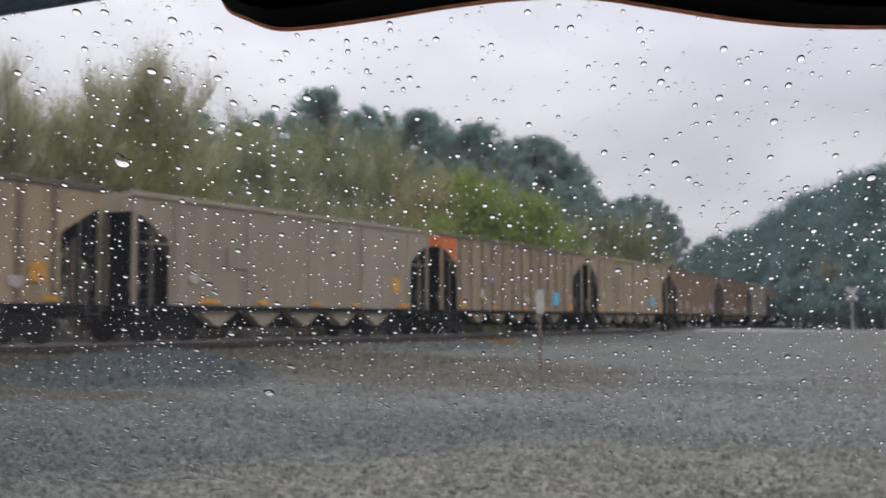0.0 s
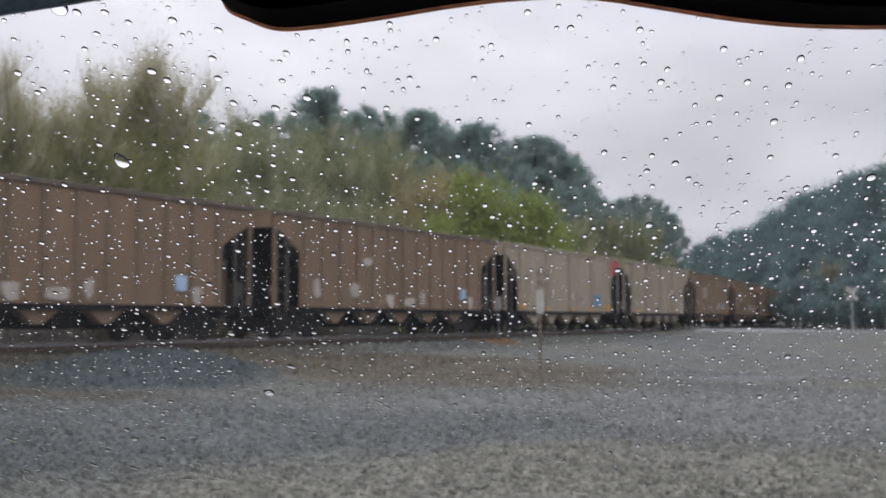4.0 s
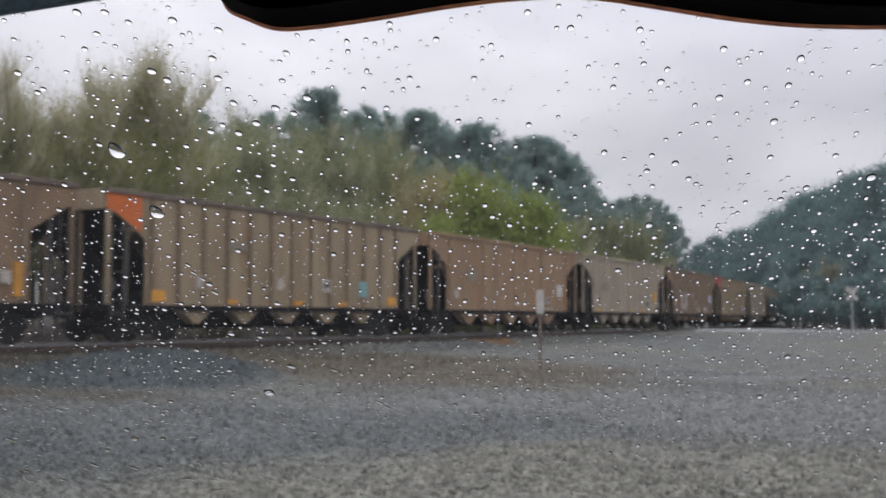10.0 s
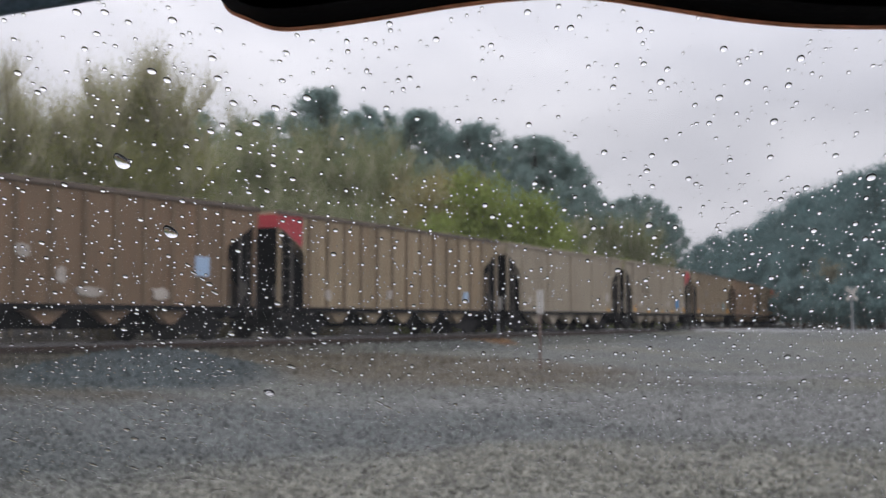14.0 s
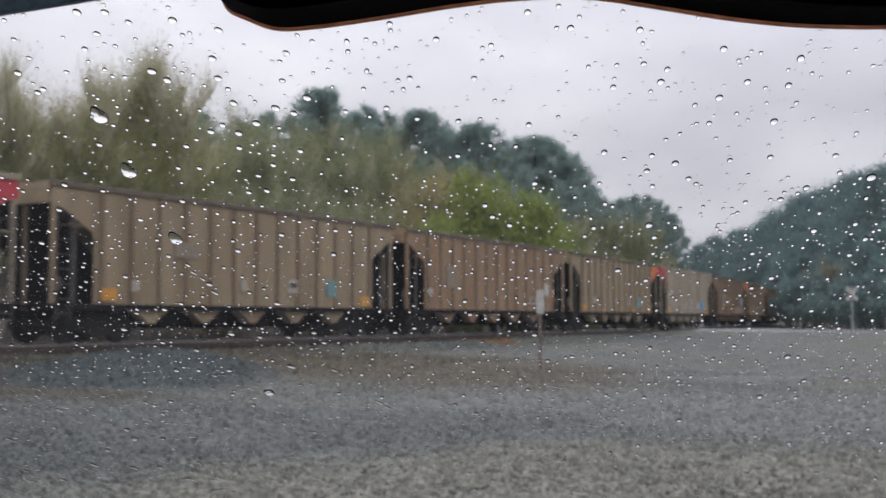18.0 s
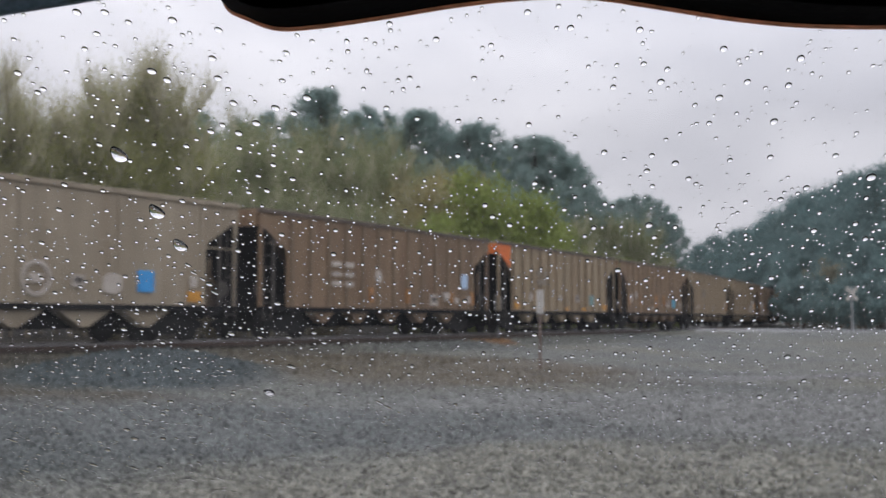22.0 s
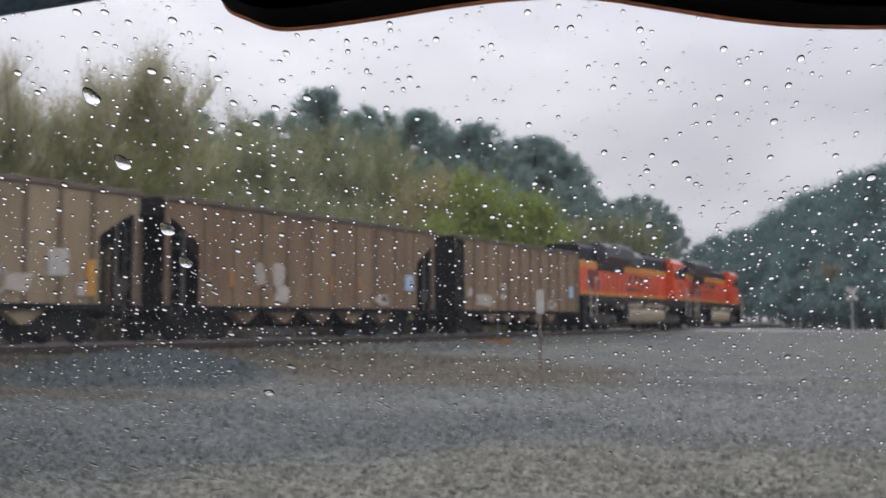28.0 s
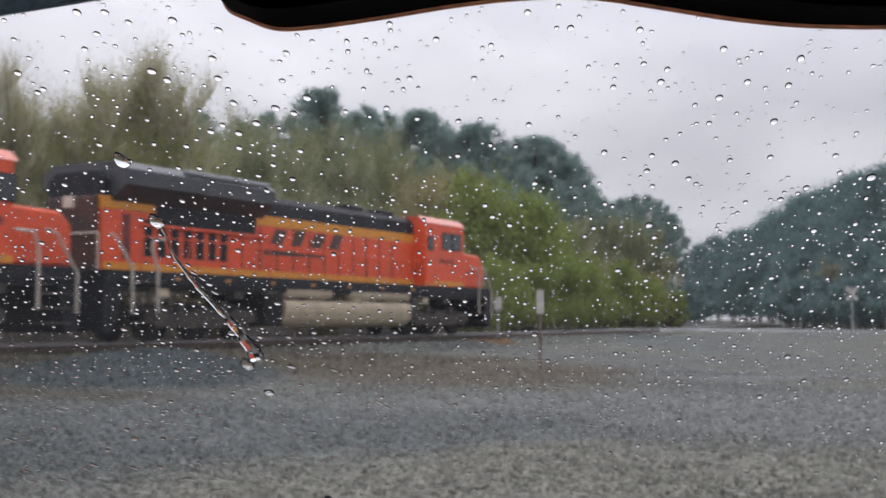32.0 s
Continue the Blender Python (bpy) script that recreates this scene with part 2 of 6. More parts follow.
def ground_material(name="wet_crushed_stone", loose=False):
    """Wet crushed-stone lot: voronoi stones at two sizes, brown fines and bluish fresh ballast in patches."""
    m = bpy.data.materials.new(name)
    m.use_nodes = True
    n, l = m.node_tree.nodes, m.node_tree.links
    b = n["Principled BSDF"]
    tc = n.new("ShaderNodeTexCoord")
    vo = n.new("ShaderNodeTexVoronoi")
    vo.inputs["Scale"].default_value = 19
    v2 = n.new("ShaderNodeTexVoronoi")
    v2.inputs["Scale"].default_value = 6.5
    for v in (vo, v2):
        l.new(tc.outputs["Object"], v.inputs["Vector"])
    patch = n.new("ShaderNodeTexNoise")
    patch.inputs["Scale"].default_value, patch.inputs["Detail"].default_value = 0.13, 6
    patch2 = n.new("ShaderNodeTexNoise")
    patch2.inputs["Scale"].default_value, patch2.inputs["Detail"].default_value = 0.6, 6
    for v in (patch, patch2):
        l.new(tc.outputs["Object"], v.inputs["Vector"])
    ramp = n.new("ShaderNodeValToRGB")
    e = ramp.color_ramp.elements
    e[0].position, e[0].color = 0.36, (0.128, 0.139, 0.134, 1)
    e[1].position, e[1].color = 0.66, (0.17, 0.166, 0.134, 1)
    mid = e.new(0.5)
    mid.color = (0.155, 0.162, 0.146, 1)
    l.new(patch.outputs[0], ramp.inputs[0])

    def spot(x, y, rx, ry, turn, warp):
        """A soft-edged, ragged patch of ground."""
        mp = n.new("ShaderNodeMapping")
        mp.vector_type = "TEXTURE"
        mp.inputs["Location"].default_value = (x + warp / 2, y + warp / 2, 0)
        mp.inputs["Rotation"].default_value = (0, 0, radians(turn))
        mp.inputs["Scale"].default_value = (rx, ry, 40)
        off = n.new("ShaderNodeVectorMath")
        off.operation = "MULTIPLY_ADD"
        off.inputs[1].default_value = (warp, warp, 0)
        l.new(patch2.outputs[1], off.inputs[0])
        l.new(tc.outputs["Object"], off.inputs[2])
        l.new(off.outputs[0], mp.inputs["Vector"])
        g = n.new("ShaderNodeTexGradient")
        g.gradient_type = "SPHERICAL"
        l.new(mp.outputs[0], g.inputs["Vector"])
        mr = n.new("ShaderNodeMapRange")
        mr.interpolation_type = "SMOOTHSTEP"
        mr.inputs["From Min"].default_value, mr.inputs["From Max"].default_value = 0.0, 0.45
        l.new(g.outputs[1], mr.inputs[0])
        return mr.outputs[0]

    colour = ramp.outputs[0]
    # first tint: dark soil plus the woods' shade, painted along the far side
    for x, y, rx, ry, turn, warp, tint in ((-11.5, 76.5, 23, 130, -27, 3.0, (0.05, 0.041, 0.028)), (-1.0, 28.5, 7.5, 9.0, 26, 2.5, (0.115, 0.1, 0.07)), (-9.2, 22.5, 4.6, 9.0, 10, 2.0, (0.092, 0.086, 0.064)), (-6.4, 16.6, 3.8, 2.4, 5, 1.5, (0.094, 0.087, 0.066)),
                                           (-6.3, 22.6, 3.5, 5.0, 0, 1.2, (0.057, 0.075, 0.077)), (4.0, 17.0, 11.0, 5.0, 14, 2.5, (0.182, 0.187, 0.178)),
                                           (-3.0, 14.0, 7, 4.2, 8, 3.0, (0.124, 0.136, 0.132)), (-7.2, 10.8, 5.5, 4.0, 5, 2.5, (0.09, 0.102, 0.099)), (3.0, 8.5, 8, 4.5, 0, 3.0, (0.2, 0.198, 0.166)), (-3.3, 8.35, 1.6, 0.5, 10, 0.5, (0.07, 0.075, 0.045)),
                                           # last tint: sheen of wet streaks, painted as a paler band
                                           (1.3, 46.2, 2.4, 1.6, 25, 0.6, (0.26, 0.14, 0.06)), (19.5, 89.5, 6, 3, 0, 1.0, (0.22, 0.13, 0.075)), (13, 28, 11, 1.5, 12, 2.0, (0.2, 0.2, 0.198))):
        mx = n.new("ShaderNodeMix")
        mx.data_type = "RGBA"
        l.new(spot(x, y, rx, ry, turn, warp), mx.inputs[0])
        l.new(colour, mx.inputs[6])
        mx.inputs[7].default_value = (*tint, 1)
        colour = mx.outputs[2]
    bw = n.new("ShaderNodeSeparateColor")
    l.new(vo.outputs["Color"], bw.inputs[0])
    b2 = n.new("ShaderNodeSeparateColor")
    l.new(v2.outputs["Color"], b2.inputs[0])
    total = n.new("ShaderNodeMath")
    total.operation = "MULTIPLY_ADD"
    total.inputs[1].default_value, total.inputs[2].default_value = 1.0, -0.35
    l.new(bw.outputs[0], total.inputs[0])
    t2 = n.new("ShaderNodeMath")
    t2.operation = "MULTIPLY_ADD"
    t2.inputs[1].default_value = 0.45
    l.new(b2.outputs[0], t2.inputs[0])
    l.new(total.outputs[0], t2.inputs[2])
    t3 = n.new("ShaderNodeMath")
    t3.operation = "MULTIPLY_ADD"
    t3.inputs[1].default_value = 0.6
    l.new(patch2.outputs[0], t3.inputs[0])
    l.new(t2.outputs[0], t3.inputs[2])
    hsv = n.new("ShaderNodeHueSaturation")
    l.new(colour, hsv.inputs["Color"])
    if loose:
        geo = n.new("ShaderNodeNewGeometry")
        each = n.new("ShaderNodeMapRange")
        each.inputs["To Min"].default_value, each.inputs["To Max"].default_value = 0.55, 1.55
        l.new(geo.outputs["Random Per Island"], each.inputs[0])
        l.new(each.outputs[0], hsv.inputs["Value"])
    else:
        l.new(t3.outputs[0], hsv.inputs["Value"])
    l.new(hsv.outputs[0], b.inputs["Base Color"])
    rr = n.new("ShaderNodeMapRange")
    rr.inputs["To Min"].default_value, rr.inputs["To Max"].default_value = 0.55, 0.9
    b.inputs["Specular IOR Level"].default_value = 0.22
    l.new(patch2.outputs[0], rr.inputs[0])
    l.new(rr.outputs[0], b.inputs["Roughness"])
    bp = n.new("ShaderNodeBump")
    bp.inputs["Strength"].default_value, bp.inputs["Distance"].default_value = 1.0, 0.05
    l.new(vo.outputs["Distance"], bp.inputs["Height"])
    l.new(bp.outputs[0], b.inputs["Normal"])
    return m


GROUND = ground_material()
STONE = ground_material("wet_loose_stone", True)

# ---- mesh helpers ----


def part(name, bm, material, parent=None, label="", smooth=False):
    """Link a bmesh as one mesh object under a thing or part."""
    me = bpy.data.meshes.new(name)
    bm.to_mesh(me)
    bm.free()
    me.materials.append(material)
    if smooth:
        me.shade_smooth()
    ob = new(name, me)
    ob.parent = parent
    if label:
        ob["label"] = label
    return ob


def share(name, source, parent, m=None):
    """Another object on the mesh of source."""
    ob = new(name, source.data)
    ob.parent = parent
    if m is not None:
        ob.matrix_basis = m
    if "label" in source:
        ob["label"] = source["label"]
    return ob


def thing(name, label, category, m=None, group="", kind=""):
    ob = new(name)
    ob.empty_display_size = 0.2
    if m is not None:
        ob.matrix_world = m
    return tagged(ob, label, category, group, kind)


def box(x0, x1, y0, y1, z0, z1, bevel=0.0, bm=None):
    own = bm or bmesh.new()
    made = bmesh.ops.create_cube(own, size=1.0, matrix=Matrix.Translation(((x0 + x1) / 2, (y0 + y1) / 2, (z0 + z1) / 2))
                                 @ Matrix.Diagonal((x1 - x0, y1 - y0, z1 - z0, 1)))
    if bevel:
        edges = list({e for v in made["verts"] for e in v.link_edges})
        bmesh.ops.bevel(own, geom=edges, offset=bevel, segments=2, affect="EDGES", profile=0.5)
    return own


def prism(points, y0, y1, bm=None, bevel=0.0):
    """A polygon in the x-z plane, extruded along y."""
    own = bm or bmesh.new()
    a = [own.verts.new((x, y0, z)) for x, z in points]
    c = [own.verts.new((x, y1, z)) for x, z in points]
    k = len(points)
    faces = [own.faces.new(a), own.faces.new(c[::-1])]
    for i in range(k):
        faces.append(own.faces.new((a[i], c[i], c[(i + 1) % k], a[(i + 1) % k])))
    bmesh.ops.recalc_face_normals(own, faces=faces)
    if bevel:
        bmesh.ops.bevel(own, geom=list({e for f in faces for e in f.edges}), offset=bevel, segments=1, affect="EDGES")
    return own


def loft(points, x0, x1, bm=None):
    """A polygon in the y-z plane, extruded along x."""
    own = bm or bmesh.new()
    a = [own.verts.new((x0, y, z)) for y, z in points]
    c = [own.verts.new((x1, y, z)) for y, z in points]
    k = len(points)
    faces = [own.faces.new(a), own.faces.new(c[::-1])]
    for i in range(k):
        faces.append(own.faces.new((a[i], c[i], c[(i + 1) % k], a[(i + 1) % k])))
    bmesh.ops.recalc_face_normals(own, faces=faces)
    return own


def rod(p, q, r, n=8, bm=None, r2=None):
    """A tapered round bar from p to q."""
    own = bm or bmesh.new()
    p, q = Vector(p), Vector(q)
    d = q - p
    m = Matrix.Translation((p + q) / 2) @ d.to_track_quat("Z", "Y").to_matrix().to_4x4()
    bmesh.ops.create_cone(own, cap_ends=True, segments=n, radius1=r, radius2=r if r2 is None else r2, depth=d.length, matrix=m)
    return own


def rails(points, r, bm=None, n=6):
    own = bm or bmesh.new()
    for a, b in zip(points, points[1:]):
        rod(a, b, r, n, own)
    return own


# ---- the line of the track: a long left-hand curve ----
HEAD, BEND = 0.5118, -0.00166
START = Vector((-2.346, 38.65))


def on_track(s):
    """Centre of the track s metres along it, and its heading from the y axis."""
    t = min(max(s, -45.0), 270.0)
    a = HEAD + BEND * t
    x = START.x + (math.cos(HEAD) - math.cos(a)) / BEND
    y = START.y + (math.sin(a) - math.sin(HEAD)) / BEND
    x += (s - t) * math.sin(a) - 1.6 * math.cos(a)
    y += (s - t) * math.cos(a) + 1.6 * math.sin(a)
    return x, y, a


TRACK = np.array([on_track(s)[:2] for s in np.arange(-500, 800, 4.0)])
TRACK_N = np.array([(math.cos(on_track(s)[2]), -math.sin(on_track(s)[2])) for s in np.arange(-500, 800, 4.0)])


def smooth(a, b, v):
    t = np.clip((v - a) / (b - a), 0, 1)
    return t * t * (3 - 2 * t)


def from_track(x, y):
    """Signed distance to the track's centre line, positive on the lot's side."""
    x, y = np.atleast_1d(x).astype(float), np.atleast_1d(y).astype(float)
    out = np.empty_like(x)
    for i in range(0, len(x), 4000):
        dx = x[i:i + 4000, None] - TRACK[None, :, 0]
        dy = y[i:i + 4000, None] - TRACK[None, :, 1]
        j = np.argmin(dx * dx + dy * dy, axis=1)
        r = np.arange(len(j))
        side = dx[r, j] * TRACK_N[j, 0] + dy[r, j] * TRACK_N[j, 1]
        out[i:i + 4000] = np.where(np.abs(side) < 40, side, np.sign(side) * np.sqrt(dx[r, j] ** 2 + dy[r, j] ** 2))
    return out


def ground_z(x, y):
    x, y = np.atleast_1d(x).astype(float), np.atleast_1d(y).astype(float)
    d = from_track(x, y)
    a = np.abs(d)
    bed = 0.52 * (1 - smooth(1.9, 3.6, a))
    lot = 0.34 * (1 - smooth(3.5, 16, d)) * (d > 0) + 0.25 * (d <= 0)
    rough = 0.05 * np.sin(0.55 * x + 0.3 * y) * np.sin(0.4 * y - 0.2 * x) + 0.03 * np.sin(1.7 * x) * np.sin(1.3 * y)
    rough = rough * smooth(3, 7, a)
    mound = 0.46 * np.exp(-((x + 6.4) / 2.1) ** 2 - ((y - 24.0) / 2.2) ** 2)
    hill = 10 * np.exp(-((x + 25) / 75) ** 2 - ((y - 150) / 55) ** 2) * (d < 0)
    hill2 = 13 * np.exp(-((x - 130) / 70) ** 2 - ((y - 190) / 75) ** 2) * (d > 0)
    up = (hill + hill2) * smooth(9, 38, a)
    road_y = np.interp(x, (6, 17.2, 32, 48, 90), (79.5, 74, 68.5, 67, 66))
    cross = np.exp(-((y - road_y) / np.where(y < road_y, 13, 9)) ** 2) * smooth(4, 16, x) * (1 - smooth(80, 140, x)) * (d > 2)
    base = np.maximum(bed, lot * 0.9) + rough + mound + up
    return base + (0.66 - base) * np.clip(cross * 1.15, 0, 1) * (base < 0.66)


def gz(x, y):
    return float(ground_z(x, y)[0])


def ground():
    u = np.linspace(-1, 1, 241)
    xs = 60 * u + 3940 * np.sign(u) * np.abs(u) ** 7
    v = np.linspace(0, 1, 261)
    ys = -20 + 190 * v + 4200 * v ** 9
    ys = np.concatenate([[-3000, -800, -200, -60], ys])
    X, Y = np.meshgrid(xs, ys)
    Z = ground_z(X.ravel(), Y.ravel())
    verts = np.stack([X.ravel(), Y.ravel(), Z], 1)
    w, h = len(xs), len(ys)
    i = np.arange(w * h).reshape(h, w)
    quads = np.stack([i[:-1, :-1], i[:-1, 1:], i[1:, 1:], i[1:, :-1]], -1).reshape(-1, 4)
    me = bpy.data.meshes.new("ground")
    me.from_pydata(verts.tolist(), [], quads.tolist())
    me.materials.append(GROUND)
    me.shade_smooth()
    tagged(new("ground", me), "wet grey crushed-stone lot with brown patches", "ground", kind="structure")


ground()


def track():
    """Two rails, ties and the ballast they lie in."""
    bed = thing("railway_track", "single railway track on dark ties in ballast", "track", kind="structure")
    spots = np.arange(-60, 300, 4.0)
    for side in (-0.75, 0.75):
        bm, top = bmesh.new(), bmesh.new()
        for own, outline in ((bm, ((-0.07, 0), (0.07, 0), (0.07, 0.02), (0.02, 0.04), (0.02, 0.12), (-0.02, 0.12), (-0.02, 0.04), (-0.07, 0.02))),
                             (top, ((-0.037, 0.122), (0.037, 0.122), (0.037, 0.16), (0.028, 0.171), (-0.028, 0.171), (-0.037, 0.16)))):
            rings = []
            for s in spots:
                x, y, a = on_track(s)
                rings.append([own.verts.new((x + (o + side) * math.cos(a), y - (o + side) * math.sin(a), RAIL - 0.171 + z)) for o, z in outline])
            for p, q in zip(rings, rings[1:]):
                for j in range(len(outline)):
                    own.faces.new((p[j], p[(j + 1) % len(outline)], q[(j + 1) % len(outline)], q[j]))
            bmesh.ops.recalc_face_normals(own, faces=own.faces[:])
        rail = part("rail", bm, RUSTY_RAIL, bed, "rusty steel rail")
        part("rail_head", top, RAIL_TOP, rail, "worn bright rail head")
    first = None
    for s in np.arange(-30, 112, 0.55):
        x, y, a = on_track(s)
        m = pose(x, y, RAIL - 0.171 - 0.09, 0, 0, -math.degrees(a))
        if first is None:
            first = part("tie", box(-1.3, 1.3, -0.115, 0.115, -0.09, 0.088, 0.012), TIE_WOOD, bed)
            first.matrix_basis = m
        else:
            share("tie", first, bed, m)


track()

# ---- the train ----
PITCH = 16.2
TURN_ROWS = 24


# the train's run surges a little as the couplings take up slack: seconds, metres
SURGE_T = (0, 1, 3, 6, 7, 8, 9, 10, 11, 12, 13, 14, 17, 18, 19, 20, 21, 22, 23, 24, 25, 28, 29, 32)
SURGE_M = (0.21, -0.05, 0.0, 0.25, 0.2, 0.33, 0.0, -0.05, -0.15, 0.37, -0.12, -0.12, -0.45, 0.08, 0.25, 0.33, 0.1, 0.0, 0.08, 0.62, 0.26, -0.15, 0.0, 0.0)


def travel(t):
    """Metres that the train has gone at t seconds."""
    u = t / 32
    return PITCH * (0.7556 + 29.19 * u - 0.857 * u * u + 0.0278 * u ** 3) - float(np.interp(t, SURGE_T, SURGE_M))


def wheelset(name, parent, x, radius, m):
    """An axle with two flanged wheels, under its truck."""
    bm = bmesh.new()
    for y in (-0.75, 0.75):
        out = 1 if y > 0 else -1
        rod((0, y - 0.06, 0), (0, y + 0.06, 0), radius, 24, bm)
        rod((0, y - out * 0.06, 0), (0, y - out * 0.09, 0), radius + 0.025, 24, bm)
        rod((0, y + out * 0.06, 0), (0, y + out * 0.1, 0), radius * 0.35, 12, bm)
        for k in range(5):
            a = k * 2 * math.pi / 5
            c = (radius * 0.62 * math.cos(a), y + out * 0.061, radius * 0.62 * math.sin(a))
            rod(c, (c[0], c[1] + out * 0.012, c[2]), radius * 0.12, 6, bm)
    rod((0, -1.0, 0), (0, 1.0, 0), 0.085, 12, bm)
    ob = part(name, bm, WHEEL_STEEL, parent)
    ob.matrix_basis = m
    return ob


SPUN = []


def freight_truck(parent, x):
    bm = bmesh.new()
    for y in (-1.0, 1.0):
        prism([(-1.2, 0.36), (-1.2, 0.56), (-0.75, 0.62), (-0.4, 0.78), (0.4, 0.78), (0.75, 0.62), (1.2, 0.56), (1.2, 0.36),
               (0.8, 0.36), (0.42, 0.2), (-0.42, 0.2), (-0.8, 0.36)], y - 0.07, y + 0.07, bm)
        for k in (-0.16, 0, 0.16):
            rod((k, y, 0.28), (k, y, 0.6), 0.07, 8, bm)
    box(-0.2, 0.2, -1.05, 1.05, 0.42, 0.72, 0.0, bm)
    tr = part("truck", bm, TRUCK_STEEL, parent, "greasy two-axle freight truck")
    tr.matrix_basis = pose(x, 0, 0)
    for dx in (-0.89, 0.89):
        SPUN.append((wheelset("wheelset", tr, dx, 0.42, pose(dx, 0, 0.42)), dx, 0.42))
    return tr


SIDE_Z0, SIDE_Z1, SIDE_Y = 0.95, 3.96, 1.6
HALF = 7.62


def side_outline(half, both):
    """Side sheet, cut away with a slanting corner below each end."""
    cut = ((1.35, 0.0), (1.35, 1.62), (1.33, 1.74), (1.27, 1.83), (0.3, 2.39), (0.18, 2.44), (0.0, 2.47))
    left = [(-half + d, SIDE_Z0 + z) for d, z in cut] if both else [(-half, SIDE_Z0)]
    right = [(half - d, SIDE_Z0 + z) for d, z in cut] if both else [(half, SIDE_Z0)]
    return [(-half, SIDE_Z1)] + left[::-1] + right + [(half, SIDE_Z1)]


def hopper(paint, ribs, arch=True, HALF=7.62, sooty=False):
    """A four-bay coal hopper car: ribbed or smooth sides, open sloped ends, chutes, trucks and couplers."""
    car = thing("hopper_car", "hopper car", "railcar")
    outline = side_outline(HALF, arch)
    for y in (-SIDE_Y, SIDE_Y - 0.03):
        part("side_sheet", prism(outline, y, y + 0.03), paint, car)
    rib = None
    inner = HALF - 1.57
    for y in (-SIDE_Y - 0.045, SIDE_Y + 0.002):
        for k in range(ribs):
            x = -inner + 2 * inner * k / (ribs - 1)
            if rib is None:
                wide = 0.075 if ribs > 8 else 0.05
                rib = part("side_rib", box(-wide, wide, 0, 0.043, SIDE_Z0 + 0.06, SIDE_Z1 - 0.13, 0.012), RIB_RUST if ribs > 8 else paint, car)
                rib.matrix_basis = pose(x, y, 0)
            else:
                share("side_rib", rib, car, pose(x, y, 0))
    for y in (-1, 1):
        # ribbed cars: dark brown chord, its colour also takes in the shadow line below
        part("top_chord", box(-HALF - 0.03, HALF + 0.03, *sorted((y * (SIDE_Y - 0.1), y * (SIDE_Y + 0.06))), SIDE_Z1 - 0.12, SIDE_Z1 + 0.02, 0.015), CHORD if ribs > 8 else paint, car)
        if ribs < 9:
            part("side_seam", box(-HALF + 0.25, HALF - 0.25, *sorted((y * (SIDE_Y + 0.001), y * (SIDE_Y + 0.012))), 2.62, 2.66), paint, car)
        part("side_sill", box(-HALF, HALF, *sorted((y * (SIDE_Y - 0.16), y * (SIDE_Y + 0.035))), SIDE_Z0 - 0.1, SIDE_Z0 + 0.05, 0.012), CAR_BLACK if y else paint, car)
    for s in (-1, 1):
        ex = s * HALF
        part("end_chord", box(min(ex, ex - s * 0.12), max(ex, ex - s * 0.12), -SIDE_Y + 0.1, SIDE_Y - 0.1, SIDE_Z1 - 0.52, SIDE_Z1 - 0.21, 0.01), paint if arch and not sooty else CAR_BLACK, car, "dirty end beam")
        part("end_top_rail", box(min(ex, ex - s * 0.14), max(ex, ex - s * 0.14), -SIDE_Y + 0.1, SIDE_Y - 0.1, SIDE_Z1 - 0.208, SIDE_Z1 - 0.004, 0.01), paint if arch and not sooty else CAR_BLACK, car)
        part("end_cap", box(min(ex, ex - s * 0.16), max(ex, ex - s * 0.16), -SIDE_Y + 0.1, SIDE_Y - 0.1, SIDE_Z1 - 0.002, SIDE_Z1 + 0.024, 0.008), CHORD, car, "grimy dark top flange")
        lo = ex - s * 2.3
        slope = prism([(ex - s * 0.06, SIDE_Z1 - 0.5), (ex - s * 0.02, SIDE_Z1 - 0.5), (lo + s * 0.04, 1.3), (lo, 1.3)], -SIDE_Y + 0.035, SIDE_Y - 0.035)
        # black plate and sloped sheet fill the end opening
        part("shear_plate", prism([(ex - s * 0.02, 0.93), (ex - s * 2.25, 0.93), (ex - s * 2.25, 1.34), (ex - s * 0.1, SIDE_Z1 - 0.55)], -0.02, 0.02), CAR_BLACK, car, "black end shear plate")
        part("slope_sheet", slope, CAR_BLACK, car, "black sloped end sheet")
        for y in (-SIDE_Y + 0.05, -0.55, 0.55, SIDE_Y - 0.05):
            w = 0.06 if abs(y) > 1 else 0.05
            part("end_post", box(ex - s * 0.1 - w, ex - s * 0.1 + w, y - w * 0.7, y + w * 0.7, SIDE_Z0 - 0.1, SIDE_Z1 - 0.5), paint if arch and abs(y) > 1 else RIB_RUST if arch and y < 0 else CAR_BLACK, car)
        bm = bmesh.new()
        for y in (-SIDE_Y + 0.02, SIDE_Y - 0.08):
            part("bay_post", box(ex - s * 0.75 - 0.035, ex - s * 0.75 + 0.035, y, y + 0.06, SIDE_Z0, 3.2), GREY_STEEL, car)
        for k in range(7):
            z = 0.75 + 0.36 * k
            for y in (-SIDE_Y - 0.06,):
                rod((ex - s * 0.14, y, z), (ex - s * 0.55, y, z), 0.014, 5, bm)
        for dx in (0.14, 0.55):
            rod((ex - s * dx, -SIDE_Y - 0.06, 0.6), (ex - s * dx, -SIDE_Y - 0.06, 3.1 if arch else 3.6), 0.016, 5, bm)
        part("ladder", bm, GREY_STEEL, car)
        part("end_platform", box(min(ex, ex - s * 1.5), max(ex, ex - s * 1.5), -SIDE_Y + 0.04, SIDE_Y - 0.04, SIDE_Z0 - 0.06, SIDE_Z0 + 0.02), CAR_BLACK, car)
